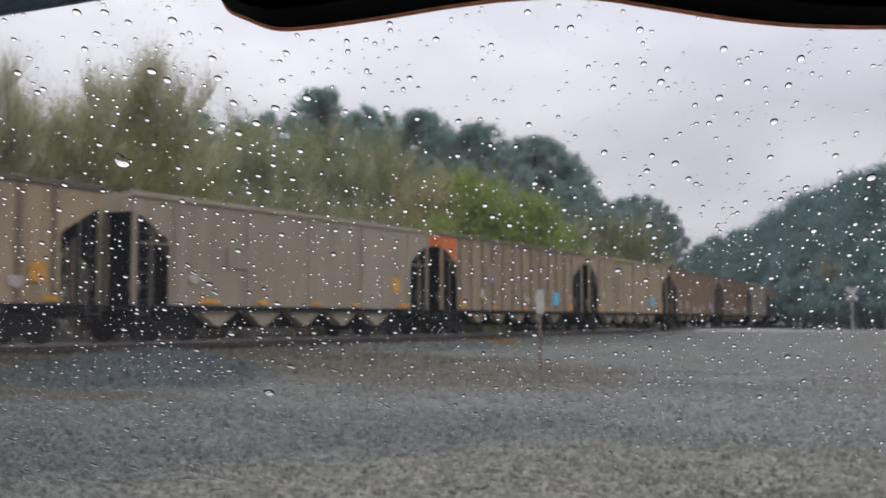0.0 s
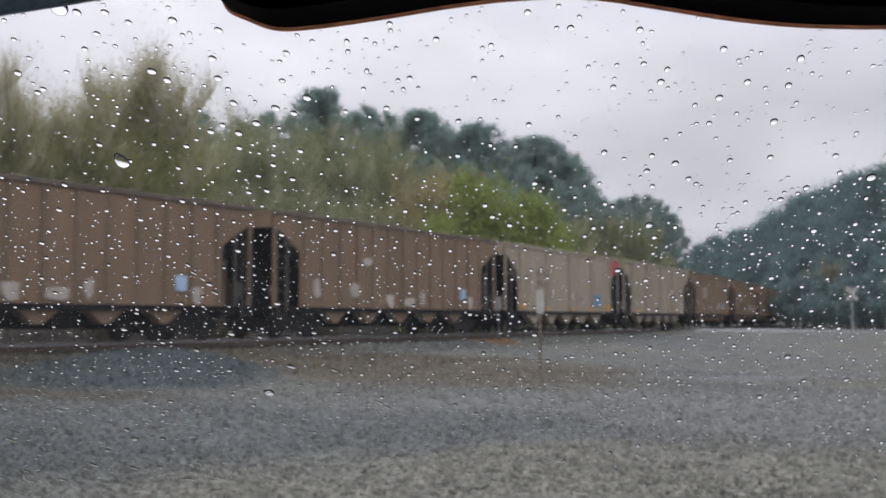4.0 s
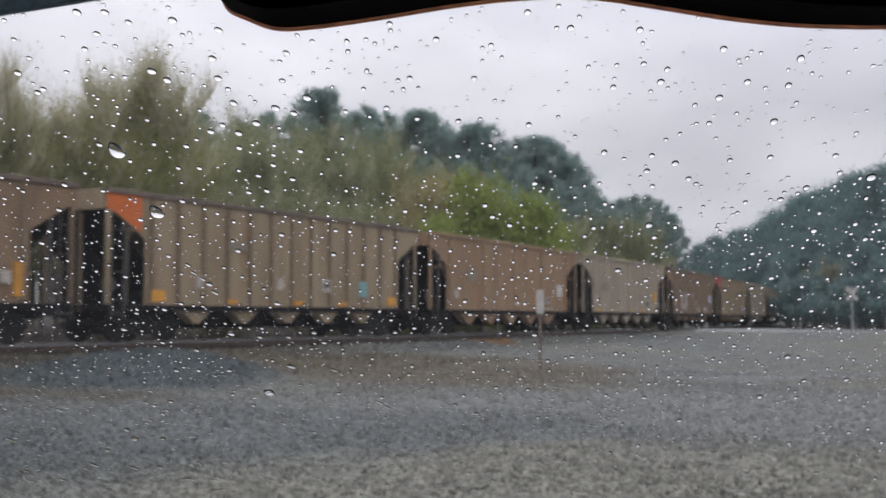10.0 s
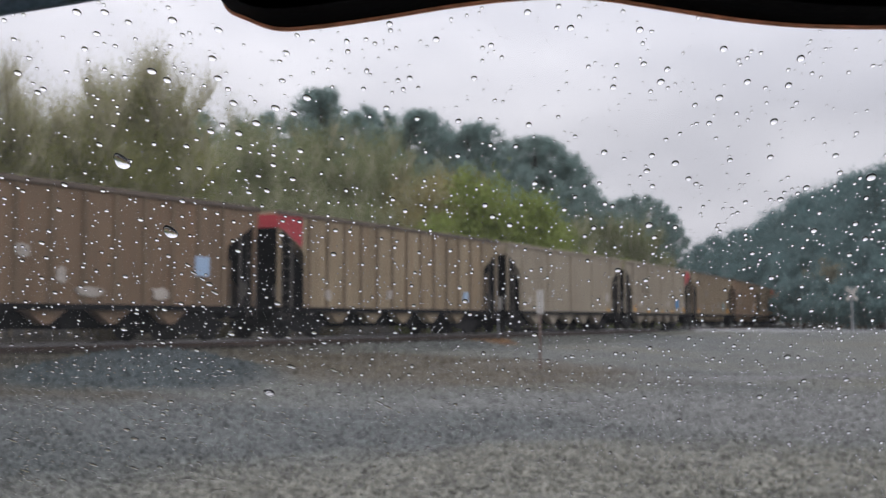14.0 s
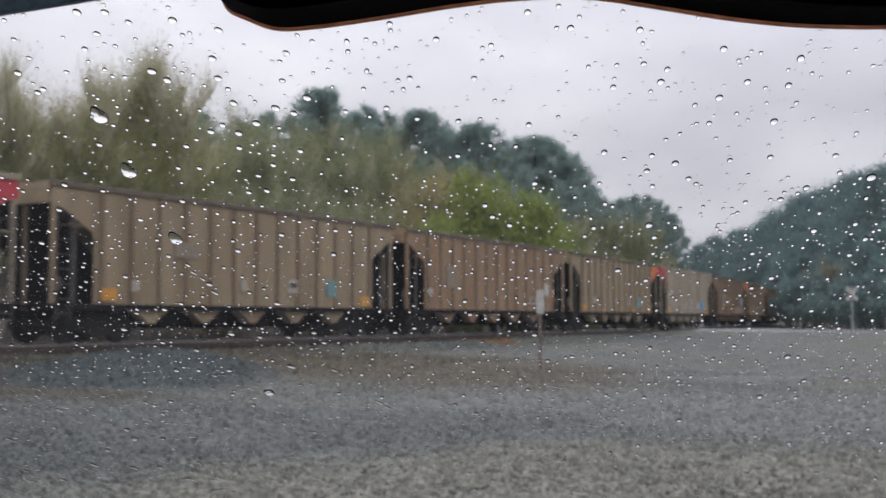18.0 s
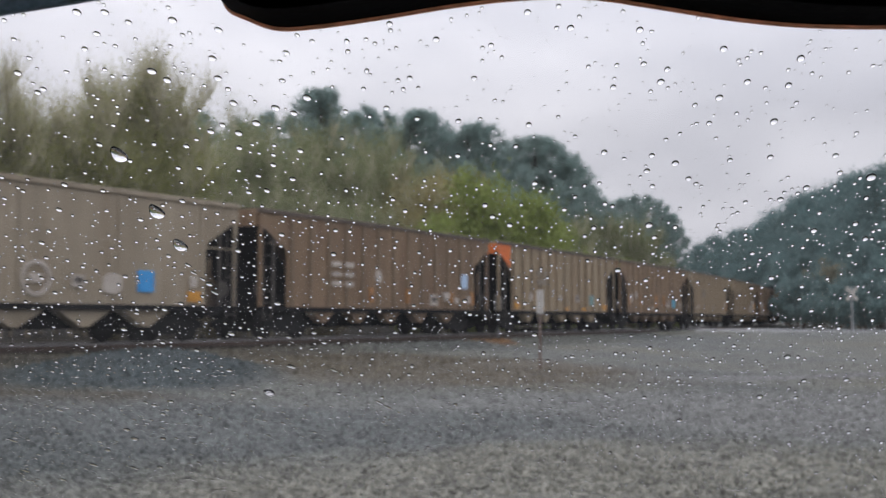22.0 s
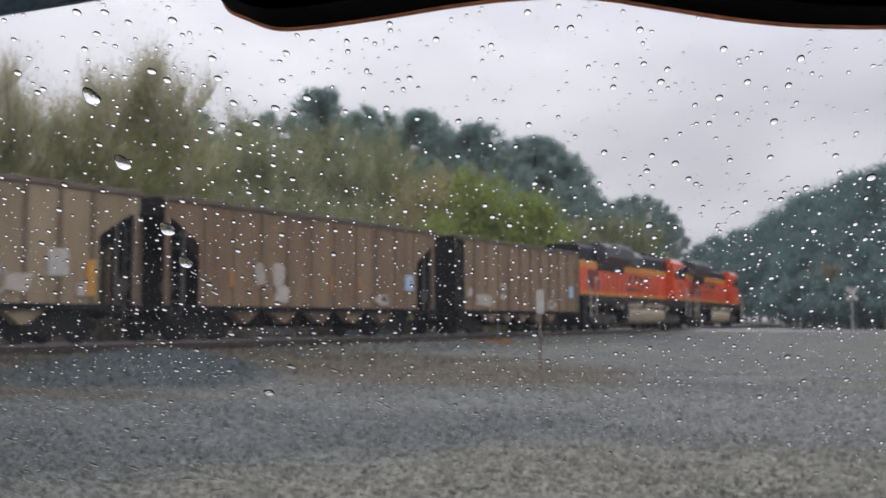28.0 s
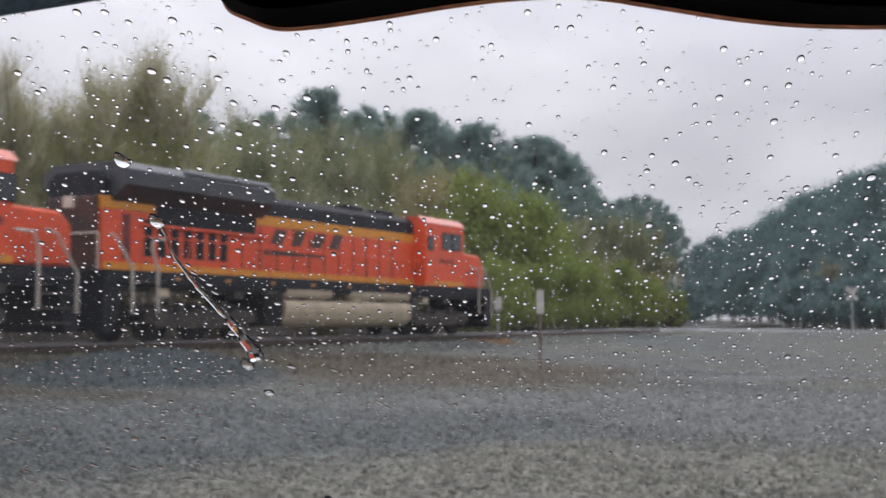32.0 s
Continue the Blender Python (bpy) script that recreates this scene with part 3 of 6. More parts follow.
        bm = rod((ex, 0, 0.85), (ex + s * 0.36, 0, 0.85), 0.1, 8)
        box(min(ex + s * 0.3, ex + s * 0.5), max(ex + s * 0.3, ex + s * 0.5), -0.13, 0.13, 0.7, 1.0, 0.03, bm)
        part("coupler", bm, TRUCK_STEEL, car)
        bm = rod((ex - s * 0.35, -1.3, 1.05), (ex - s * 0.35, -1.3, 1.5), 0.03, 6)
        rod((ex - s * 0.35, -1.36, 1.5), (ex - s * 0.35, -1.3, 1.5), 0.22, 14, bm)
        part("brake_wheel", bm, GREY_STEEL, car)
        if not arch and s < 0:
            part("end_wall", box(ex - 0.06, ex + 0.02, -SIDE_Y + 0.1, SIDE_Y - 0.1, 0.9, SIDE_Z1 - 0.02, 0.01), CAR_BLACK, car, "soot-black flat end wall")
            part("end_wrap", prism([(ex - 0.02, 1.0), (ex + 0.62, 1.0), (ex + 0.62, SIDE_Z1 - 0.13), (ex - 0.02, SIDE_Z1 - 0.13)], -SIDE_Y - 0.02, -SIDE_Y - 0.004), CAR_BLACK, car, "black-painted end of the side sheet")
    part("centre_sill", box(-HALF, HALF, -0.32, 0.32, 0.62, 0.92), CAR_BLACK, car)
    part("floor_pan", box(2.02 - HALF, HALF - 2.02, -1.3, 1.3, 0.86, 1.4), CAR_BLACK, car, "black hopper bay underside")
    chute = None
    for k in range(5):
        x = (HALF - 3.47) * (k / 2 - 1)
        if chute is None:
            cw, cd = (0.62, 0.5) if ribs > 8 else (0.86, 0.42)
            bm = prism([(-cw, 0.86), (cw, 0.86), (0.1, cd), (-0.1, cd)], -1.5, -1.2)
            chute = part("chute", bm, paint, car)
            chute.matrix_basis = pose(x, 0, 0)
        else:
            share("chute", chute, car, pose(x, 0, 0))
    bm = bmesh.new()
    for k in range(4):
        x = (HALF - 4.52) * (k / 1.5 - 1)
        prism([(x - 0.42, 0.86), (x + 0.42, 0.86), (x + 0.25, 0.36), (x - 0.25, 0.36)], -1.1, 1.1, bm)
    part("discharge_gates", bm, CAR_BLACK, car)
    part("load", coal_heap(HALF), COAL, car, "heaped black coal load")
    for x in (2.12 - HALF, HALF - 2.12):
        freight_truck(car, x)
    return car


GREY_STEEL = mat("scuffed_grey_steel", (0.075, 0.066, 0.056), (0.05, 0.044, 0.038), 0.7, 0.0, 3, 30, 0.05)
COAL = mat("black_coal", (0.012, 0.012, 0.013), (0.025, 0.025, 0.026), 0.5, 0, 2, 15, 0.5)


def coal_heap(half):
    bm = bmesh.new()
    n, m = 26, 6
    rnd = random.Random(5)
    grid = [[bm.verts.new(((half - 0.2) * (2 * i / n - 1), -1.5 + 3.0 * j / m, 3.35 + 0.35 * math.sin(math.pi * j / m) * min(1, i / 4, (n - i) / 4) + rnd.uniform(-0.04, 0.04)))
             for j in range(m + 1)] for i in range(n + 1)]
    for i in range(n):
        for j in range(m):
            bm.faces.new((grid[i][j], grid[i + 1][j], grid[i + 1][j + 1], grid[i][j + 1]))
    return bm


def plate(car, name, x, z, w, h, material, label="", y=-SIDE_Y - 0.05):
    """A painted patch or plate on the near side, proud of the ribs."""
    return tag_plain(part(name, box(x - w / 2, x + w / 2, y - 0.008, y + 0.049, z - h / 2, z + h / 2), material, car), label)


def tag_plain(ob, label):
    if label:
        ob["label"] = label
    return ob


def corner(car, side, material, label, end=False):
    """A coloured end panel at the top of one end."""
    ex = side * HALF
    pts = [(ex, 3.84), (ex - side * 1.22, 3.84), (ex - side * 1.2, 2.88), (ex - side * 0.3, 3.36), (ex, 3.44)]
    if side > 0:
        pts = pts[::-1]
    part("end_marking", prism(pts, -SIDE_Y - 0.012, -SIDE_Y - 0.003), material, car, label)
    if not end:
        return
    e0, e1 = sorted((side * (HALF + 0.004), side * (HALF + 0.02)))
    part("end_marking", box(e0, e1, -SIDE_Y + 0.02, SIDE_Y - 0.02, 3.45, 3.86), material, car, label)


def train():
    kinds = {
        "grey": (CAR_GREY, 5, "light grey-tan smooth-sided coal hopper car, dusty and streaked"),
        "tan": (CAR_TAN, 13, "dusty tan coal hopper car with vertical side ribs"),
        "smooth": (CAR_TAN, 5, "dusty tan coal hopper car with smooth side sheets"),
        "brown": (CAR_BROWN, 13, "weathered brown coal hopper car with vertical side ribs"),
        "orange": (CAR_ORANGE, 13, "rusty orange-brown coal hopper car with vertical side ribs"),
        "rusty": (CAR_ORANGE, 5, "rust-stained orange-tan coal hopper car with smooth side sheets"),
        "red": (CAR_RED, 13, "faded oxide-red coal hopper car with vertical side ribs and white patches"),
    }
    order = ("tan grey tan smooth red red grey grey brown brown tan rusty grey red tan grey grey tan orange tan grey brown tan brown tan tan").split()
    bases, cars = {}, {}
    for key, (paint, ribs, label) in kinds.items():
        bases[key] = hopper(paint, ribs)
        tagged(bases[key], label, group="coal train cars")
    for ob, dx, radius in SPUN:
        spin(ob, dx, radius)
    used = set()
    for i, key in enumerate(order):
        k = i - 1
        if key in used:
            car = copy_thing(bases[key], Matrix.Identity(4))
        else:
            car = bases[key]
            used.add(key)
        cars[k] = car
    return cars


def spin(ob, dx, radius):
    """Turn a wheelset with the train's run."""
    rows = []
    t = 0.0
    while t < 32.0001:
        rows.append((t, pose(dx, 0, radius) @ Matrix.Rotation((travel(t) - travel(0)) / radius * -1.0, 4, "Y")))
        t += 1 / TURN_ROWS
    walk(ob, rows)


CARS = train()
last = len(SPUN)
CARS[25] = tagged(hopper(CAR_BROWN, 10, True, 7.25, True), "weathered brown coal hopper car with soot-black ends", group="coal train cars")
CARS[26] = tagged(hopper(CAR_BROWN, 10, False, 6.7), "weathered brown coal car with a flat black end wall", group="coal train cars")
for _ob, _dx, _r in SPUN[last:]:
    spin(_ob, _dx, _r)


def stencils(car, *bars):
    for x, z, w, h in bars:
        if w * h < 0.1:
            plate(car, "stencil_bar", x, z, w, h, WHITE_PAINT)
            continue
        rnd = random.Random(int(x * 100) + int(z * 1000))
        pts = []
        for k in range(10):
            a = 2 * math.pi * k / 10
            q = 1 / max(abs(math.cos(a)), abs(math.sin(a))) * rnd.uniform(0.72, 1.08) / 2
            pts.append((x + w * q * math.cos(a), z + h * q * math.sin(a)))
        part("paint_patch", prism(pts, -SIDE_Y - 0.056, -SIDE_Y - 0.001), WHITE_PAINT, car)


def form_box(car, x, z, w=0.5, h=0.4):
    """A stencilled white box with a dark bar of lettering too small to read."""
    plate(car, "stencil_box", x, z, w, h, WHITE_PAINT)
    plate(car, "stencil_bar", x, z + h * 0.08, w * 0.7, h * 0.45, GREY_STEEL, "", -SIDE_Y - 0.054)


def ring_mark(car, x, z, r):
    """A white painted ring round a small emblem."""
    bm = bmesh.new()
    n = 24
    loops = [[bm.verts.new((x + q * math.cos(2 * math.pi * i / n), y, z + q * math.sin(2 * math.pi * i / n))) for i in range(n)]
             for q, y in ((r, -SIDE_Y - 0.001), (r, -SIDE_Y - 0.056), (r * 0.8, -SIDE_Y - 0.056), (r * 0.8, -SIDE_Y - 0.001))]
    for a, b in zip(loops, loops[1:] + loops[:1]):
        for i in range(n):
            bm.faces.new((a[i], a[(i + 1) % n], b[(i + 1) % n], b[i]))
    bmesh.ops.recalc_face_normals(bm, faces=bm.faces[:])
    part("ring_mark", bm, WHITE_PAINT, car, "faded white ring emblem")
    plate(car, "emblem", x, z, r * 0.8, r * 0.5, WHITE_PAINT)


def yellow_ends(car, material=None):
    """The yellow squares low at both ends."""
    for x in (-5.8, 5.78):
        plate(car, "reflector_plate", x, 1.24, 0.5, 0.3, material or YELLOW, "yellow reflective plate")


def yellow_row(car, *xs):
    for x in xs:
        plate(car, "reflector_plate", x, 1.12, 0.42, 0.13, YELLOW, "yellow reflective plate")


def square(car, x, z, material, size=0.5, label=""):
    plate(car, "placard", x, z, size, size * 1.05, material, label)


def dress():
    """What is painted on each car."""
    c = CARS
    square(c[-1], 5.6, 1.75, YELLOW, 0.45, "yellow plate"); yellow_row(c[-1], 6.0); stencils(c[-1], (5.0, 1.5, 0.4, 0.3))
    yellow_row(c[0], -4.9, -4.5, -2.3, 0.4, 2.6, 5.6, 5.9); square(c[0], 5.2, 1.85, YELLOW, 0.45, "yellow plate")
    stencils(c[0], (-5.3, 1.75, 0.35, 0.3)); plate(c[0], "emblem", -3.5, 2.4, 0.9, 0.6, GREY_PAINT, "faded grey emblem")
    corner(c[1], -1, END_ORANGE, "orange end marking", True); square(c[1], 3.9, 1.6, CYAN_PAINT, 0.56, "cyan plate"); yellow_ends(c[1]); yellow_row(c[1], -2.9, 0.3, 2.65)
    plate(c[1], "emblem", -3.2, 2.5, 0.9, 0.7, GREY_PAINT, "faded grey emblem"); stencils(c[1], (-4.1, 1.7, 0.25, 0.35), (0.5, 1.5, 0.4, 0.2), (5.7, 1.65, 0.25, 0.25)); form_box(c[1], 1.75, 1.6)
    square(c[2], 3.9, 1.66, CYAN_PAINT, 0.5, "cyan plate"); yellow_ends(c[2]); yellow_row(c[2], -2.94, 0.3); stencils(c[2], (-5.4, 1.95, 0.3, 0.3), (-0.9, 1.7, 0.25, 0.3), (1.7, 1.6, 0.35, 0.3)); plate(c[2], "emblem", -3.2, 2.55, 1.3, 0.8, GREY_PAINT, "faded grey emblem")
    for k in (3, 4):
        stencils(c[k], (-5.4, 1.6, 0.4, 0.7), (-3.2, 1.6, 0.5, 0.6), (-0.9, 1.3, 0.5, 0.5), (0.4, 1.25, 0.7, 0.35), (1.4, 1.4, 0.3, 0.6), (5.2, 1.3, 0.4, 0.5), (-2.4, 2.6, 0.6, 0.3))
        square(c[k], 4.6, 1.6, PALE_BLUE, 0.4, "pale blue plate")
    yellow_row(c[5], -2.85, 0.37, 2.85); square(c[5], 4.08, 1.62, BLUE_PAINT, 0.52, "blue plate"); yellow_ends(c[5])
    corner(c[5], 1, END_RED, "red end marking"); stencils(c[5], (0.3, 1.75, 0.3, 0.25), (5.75, 1.62, 0.22, 0.28)); form_box(c[5], 1.69, 1.6, 0.48, 0.34)
    for x, z in ((-3.9, 2.75), (-3.05, 2.75), (-3.8, 2.3), (-3.0, 2.25)):
        plate(c[5], "emblem", x, z, 0.5, 0.28, GREY_PAINT, "faded grey emblem")
    stencils(c[6], (-5.3, 1.6, 0.3, 0.4), (5.2, 1.5, 0.3, 0.6)); plate(c[6], "emblem", -3.3, 2.0, 0.9, 0.3, GREY_PAINT, "faded grey emblem"); yellow_row(c[6], -4.8, 5.2)
    for k in (7, 8):
        for x in (-3.75, -2.9):
            stencils(c[k], (x + 0.05, 2.82, 0.6, 0.15), (x + 0.05, 2.27, 0.6, 0.15), (x + 0.05, 2.54, 0.6, 0.12))
        stencils(c[k], (-5.86, 1.9, 0.32, 0.32), (-1.0, 1.5, 0.3, 0.2), (2.86, 1.66, 0.42, 0.34), (5.6, 1.6, 0.25, 0.3))
        form_box(c[k], 1.71, 1.58, 0.6, 0.44)
        square(c[k], 4.03, 1.66, TEAL_PAINT, 0.5, "faded teal plate")
        plate(c[k], "placard", 5.93, 1.55, 0.24, 0.8, YELLOW, "worn orange plate")
    corner(c[9], -1, END_ORANGE, "orange end marking"); square(c[9], 3.95, 1.64, TEAL_PAINT, 0.5, "faded teal plate"); yellow_ends(c[9]); yellow_row(c[9], -2.8, 0.35, 2.75)
    stencils(c[9], (-4.2, 1.65, 0.26, 0.36), (-0.59, 1.7, 0.26, 0.34)); form_box(c[9], 1.81, 1.7, 0.45, 0.42); plate(c[9], "emblem", -2.6, 2.75, 0.9, 0.25, GREY_PAINT, "faded grey emblem")
    plate(c[10], "placard", 5.24, 1.98, 0.58, 0.56, SIGN_WHITE, "white square placard"); plate(c[10], "placard", 6.05, 1.62, 0.18, 1.0, STRIP_ORANGE, "worn orange strip"); plate(c[10], "placard", 4.3, 1.6, 0.16, 0.5, STRIP_ORANGE, "worn orange strip")
    form_box(c[10], 3.81, 1.5, 0.5, 0.28); stencils(c[10], (-5.51, 1.62, 0.32, 0.32), (3.6, 1.12, 1.4, 0.06), (0.3, 1.3, 0.5, 0.12)); plate(c[10], "emblem", -4.1, 2.4, 0.8, 0.4, GREY_PAINT, "faded grey emblem")
    square(c[11], 5.28, 1.96, YELLOW, 0.52, "orange-yellow plate"); yellow_row(c[11], -5.34, -2.9, 0.3, 2.8, 5.54); stencils(c[11], (4.7, 1.35, 0.22, 0.22), (-5.64, 1.7, 0.24, 0.32)); plate(c[11], "emblem", 3.76, 1.55, 0.36, 0.17, GREY_STEEL, "dark grey emblem"); plate(c[11], "emblem", -4.1, 2.4, 0.85, 0.45, GREY_PAINT, "faded grey emblem")
    stencils(c[12], (-5.9, 1.7, 0.45, 0.4), (-3.88, 1.86, 0.5, 1.2), (-2.75, 1.9, 0.75, 1.35), (-0.84, 2.24, 0.4, 0.36), (0.3, 1.7, 0.3, 0.4), (1.2, 1.3, 0.9, 0.25), (3.6, 1.3, 0.6, 0.35))
    square(c[12], 5.2, 2.1, PALE_BLUE, 0.52, "pale blue plate")
    corner(c[13], -1, END_RED, "red end marking", True); stencils(c[13], (-5.0, 1.4, 0.3, 0.4), (-1.2, 1.5, 0.3, 0.3)); square(c[13], 4.6, 1.5, PALE_BLUE, 0.4, "pale blue plate")
    stencils(c[14], (5.4, 1.8, 0.45, 0.5), (-5.2, 1.5, 0.3, 0.35)); yellow_row(c[14], 5.6)
    yellow_row(c[15], -2.91, 0.27, 2.73); square(c[15], 4.03, 1.63, BLUE_PAINT, 0.52, "blue plate"); yellow_ends(c[15]); corner(c[15], 1, END_RED, "red end marking")
    for x, z in ((-3.9, 2.75), (-3.1, 2.75), (-3.85, 2.32), (-3.0, 2.3)):
        plate(c[15], "emblem", x, z, 0.5, 0.28, GREY_PAINT, "faded grey emblem")
    stencils(c[15], (-5.75, 1.75, 0.3, 0.28), (-4.6, 1.5, 0.35, 0.3), (5.75, 1.65, 0.22, 0.3), (5.1, 1.3, 0.25, 0.3), (1.7, 1.6, 0.4, 0.3))
    square(c[16], 3.82, 1.62, TEAL_PAINT, 0.52, "faded teal plate"); yellow_ends(c[16]); stencils(c[16], (-4.9, 1.5, 0.3, 0.36), (-0.6, 1.6, 0.26, 0.3)); form_box(c[16], 1.75, 1.65, 0.45, 0.4); plate(c[16], "emblem", -3.0, 2.5, 0.9, 0.4, GREY_PAINT, "faded grey emblem")
    plate(c[17], "placard", 5.28, 2.0, 0.5, 0.56, SIGN_WHITE, "white square placard"); stencils(c[17], (-5.88, 1.68, 0.36, 0.3), (4.5, 1.4, 0.36, 0.26)); form_box(c[17], 3.75, 1.45, 0.5, 0.32); square(c[17], -4.2, 2.3, GREY_PAINT, 0.8, "faded grey emblem"); plate(c[17], "placard", 6.0, 1.7, 0.2, 0.7, STRIP_ORANGE, "worn orange strip")
    corner(c[18], 1, END_ORANGE, "orange end marking"); yellow_ends(c[18]); yellow_row(c[18], -2.8, 0.3, 2.6); stencils(c[18], (-4.2, 1.65, 0.26, 0.32), (-0.6, 1.65, 0.26, 0.26)); form_box(c[18], 1.75, 1.6, 0.45, 0.36); square(c[18], 3.69, 1.58, TEAL_PAINT, 0.52, "faded teal plate")
    corner(c[19], -1, END_RED, "magenta-red end marking", True); square(c[19], 3.97, 1.62, BLUE_PAINT, 0.54, "blue plate"); yellow_ends(c[19]); ring_mark(c[19], 0.47, 1.6, 0.43)
    stencils(c[19], (-4.1, 1.64, 0.34, 0.6), (-3.0, 1.65, 0.42, 0.46), (-1.0, 1.6, 0.3, 0.5), (2.82, 1.52, 0.66, 0.56), (5.75, 1.65, 0.25, 0.3)); form_box(c[19], 1.72, 1.56, 0.36, 0.3)
    for x in (-3.65, -2.9):
        stencils(c[20], (x + 0.05, 2.45, 0.5, 0.16), (x + 0.05, 1.8, 0.5, 0.16), (x + 0.05, 2.12, 0.5, 0.15))
    square(c[20], 5.35, 2.13, PALE_BLUE, 0.54, "pale blue plate"); stencils(c[20], (-1.02, 2.12, 0.42, 0.48), (3.89, 1.5, 0.56, 0.42), (4.7, 1.35, 0.3, 0.22), (5.75, 1.4, 0.28, 0.3)); form_box(c[20], 2.9, 1.35, 0.55, 0.42)
    for x in (-1.5, 0.97, 4.3, 6.05):
        plate(c[20], "placard", x, 1.45, 0.2, 0.52, STRIP_ORANGE, "worn orange strip")
    corner(c[21], -1, END_ORANGE, "orange end marking", True); yellow_ends(c[21]); stencils(c[21], (-4.2, 1.65, 0.28, 0.34), (-0.6, 1.65, 0.26, 0.26)); form_box(c[21], 1.75, 1.65, 0.45, 0.36); square(c[21], 3.8, 1.6, TEAL_PAINT, 0.5, "faded teal plate"); yellow_row(c[21], -2.8, 0.3, 2.7)
    for x, z, w in ((-3.3, 2.75, 0.45), (-2.5, 2.75, 0.45), (-2.9, 2.35, 1.2)):
        plate(c[21], "emblem", x, z, w, 0.26, GREY_PAINT, "faded grey emblem")
    square(c[22], 4.0, 1.62, CYAN_PAINT, 0.5, "cyan plate"); stencils(c[22], (-5.6, 1.85, 0.36, 0.6), (-4.6, 2.05, 0.4, 0.42), (2.3, 1.5, 0.4, 0.3), (5.6, 1.55, 0.25, 0.36), (-1.2, 1.3, 0.4, 0.22)); form_box(c[22], 2.9, 1.6, 0.42, 0.42)
    for x in (-6.0, -3.9, -0.2, 1.6):
        plate(c[22], "placard", x, 1.75, 0.2, 0.7, STRIP_ORANGE, "worn orange strip")
    stencils(c[23], (-5.0, 1.5, 0.3, 0.36), (5.3, 1.8, 0.3, 0.5), (0.5, 1.5, 0.4, 0.3)); plate(c[23], "emblem", -3.0, 2.5, 0.9, 0.6, GREY_PAINT, "faded grey emblem"); plate(c[23], "placard", 6.0, 1.6, 0.18, 0.7, STRIP_ORANGE, "worn orange strip")
    plate(c[24], "placard", 5.0, 2.0, 0.58, 0.66, SIGN_WHITE, "white square placard"); ring_mark(c[24], 3.2, 1.55, 0.38); stencils(c[24], (3.9, 1.5, 0.7, 0.5), (5.7, 1.35, 0.28, 0.3), (-4.9, 1.5, 0.4, 0.4)); plate(c[24], "placard", 6.0, 1.65, 0.24, 0.9, YELLOW, "worn yellow plate")
    stencils(c[25], (-2.4, 1.95, 0.55, 0.8), (-2.2, 1.4, 0.7, 0.6), (-3.3, 1.95, 0.45, 0.7), (3.4, 1.3, 0.7, 0.3)); square(c[25], 5.3, 1.95, PALE_BLUE, 0.52, "pale blue plate"); form_box(c[25], 3.6, 1.3, 0.5, 0.38)
    for x in (-4.6, 0.4, 2.0):
        plate(c[25], "placard", x, 1.8, 0.16, 0.5, STRIP_ORANGE, "worn orange strip")
    stencils(c[26], (-5.6, 1.7, 0.34, 0.4), (-4.3, 1.4, 1.5, 0.5), (-2.4, 2.0, 0.6, 0.3), (-2.4, 1.6, 0.6, 0.3), (3.4, 1.3, 0.4, 0.22)); form_box(c[26], 2.9, 1.3, 0.5, 0.4); square(c[26], 5.5, 1.95, PALE_BLUE, 0.52, "pale blue plate")


dress()

# ---- the two locomotives at the rear ----


def loco_truck(parent, x):
    bm = bmesh.new()
    for y in (-1.12, 1.12):
        prism([(-2.35, 0.55), (-2.3, 0.86), (-1.4, 0.92), (-1.2, 0.8), (-0.5, 0.8), (-0.3, 0.92), (0.3, 0.92), (0.5, 0.8), (1.2, 0.8), (1.4, 0.92), (2.3, 0.86), (2.35, 0.55),
               (1.3, 0.42), (0.4, 0.36), (-0.4, 0.36), (-1.3, 0.42)], y - 0.09, y + 0.09, bm)
        for k in (-1.75, 0.0, 1.75):
            box(k - 0.22, k + 0.22, y - 0.14, y + 0.14, 0.38, 0.72, 0.03, bm)
        for k in (-0.9, 0.9):
            rod((k, y, 0.7), (k, y, 1.15), 0.13, 10, bm)
            rod((k + 0.35, y - 0.1, 0.55), (k + 0.35, y + 0.1, 0.55), 0.12, 8, bm)
    box(-1.9, 1.9, -0.8, 0.8, 0.7, 1.0, 0.0, bm)
    tr = part("truck", bm, LOCO_GREY, parent, "dusty three-axle truck frame")
    tr.matrix_basis = pose(x, 0, 0)
    for dx in (-1.75, 0.0, 1.75):
        ob = wheelset("wheelset", tr, dx, 0.53, pose(dx, 0, 0.53))
        spin(ob, dx, 0.53)


def window_pane(name, parent, x0, x1, y0, y1, z0, z1):
    fr = 0.05
    if x1 - x0 > y1 - y0:
        bm = box(x0 - fr, x1 + fr, y0 + 0.004, y1, z0 - fr, z1 + fr, 0.01)
        inner = box(x0, x1, y0, y1 + 0.002, z0, z1)
    else:
        bm = box(x0, x1 - 0.004, y0 - fr, y1 + fr, z0 - fr, z1 + fr, 0.01)
        inner = box(x0 - 0.002, x1, y0, y1, z0, z1)
    w = part(name, bm, LOCO_BLACK, parent, "dark-framed cab window")
    part("pane", inner, DARK_GLASS, w)


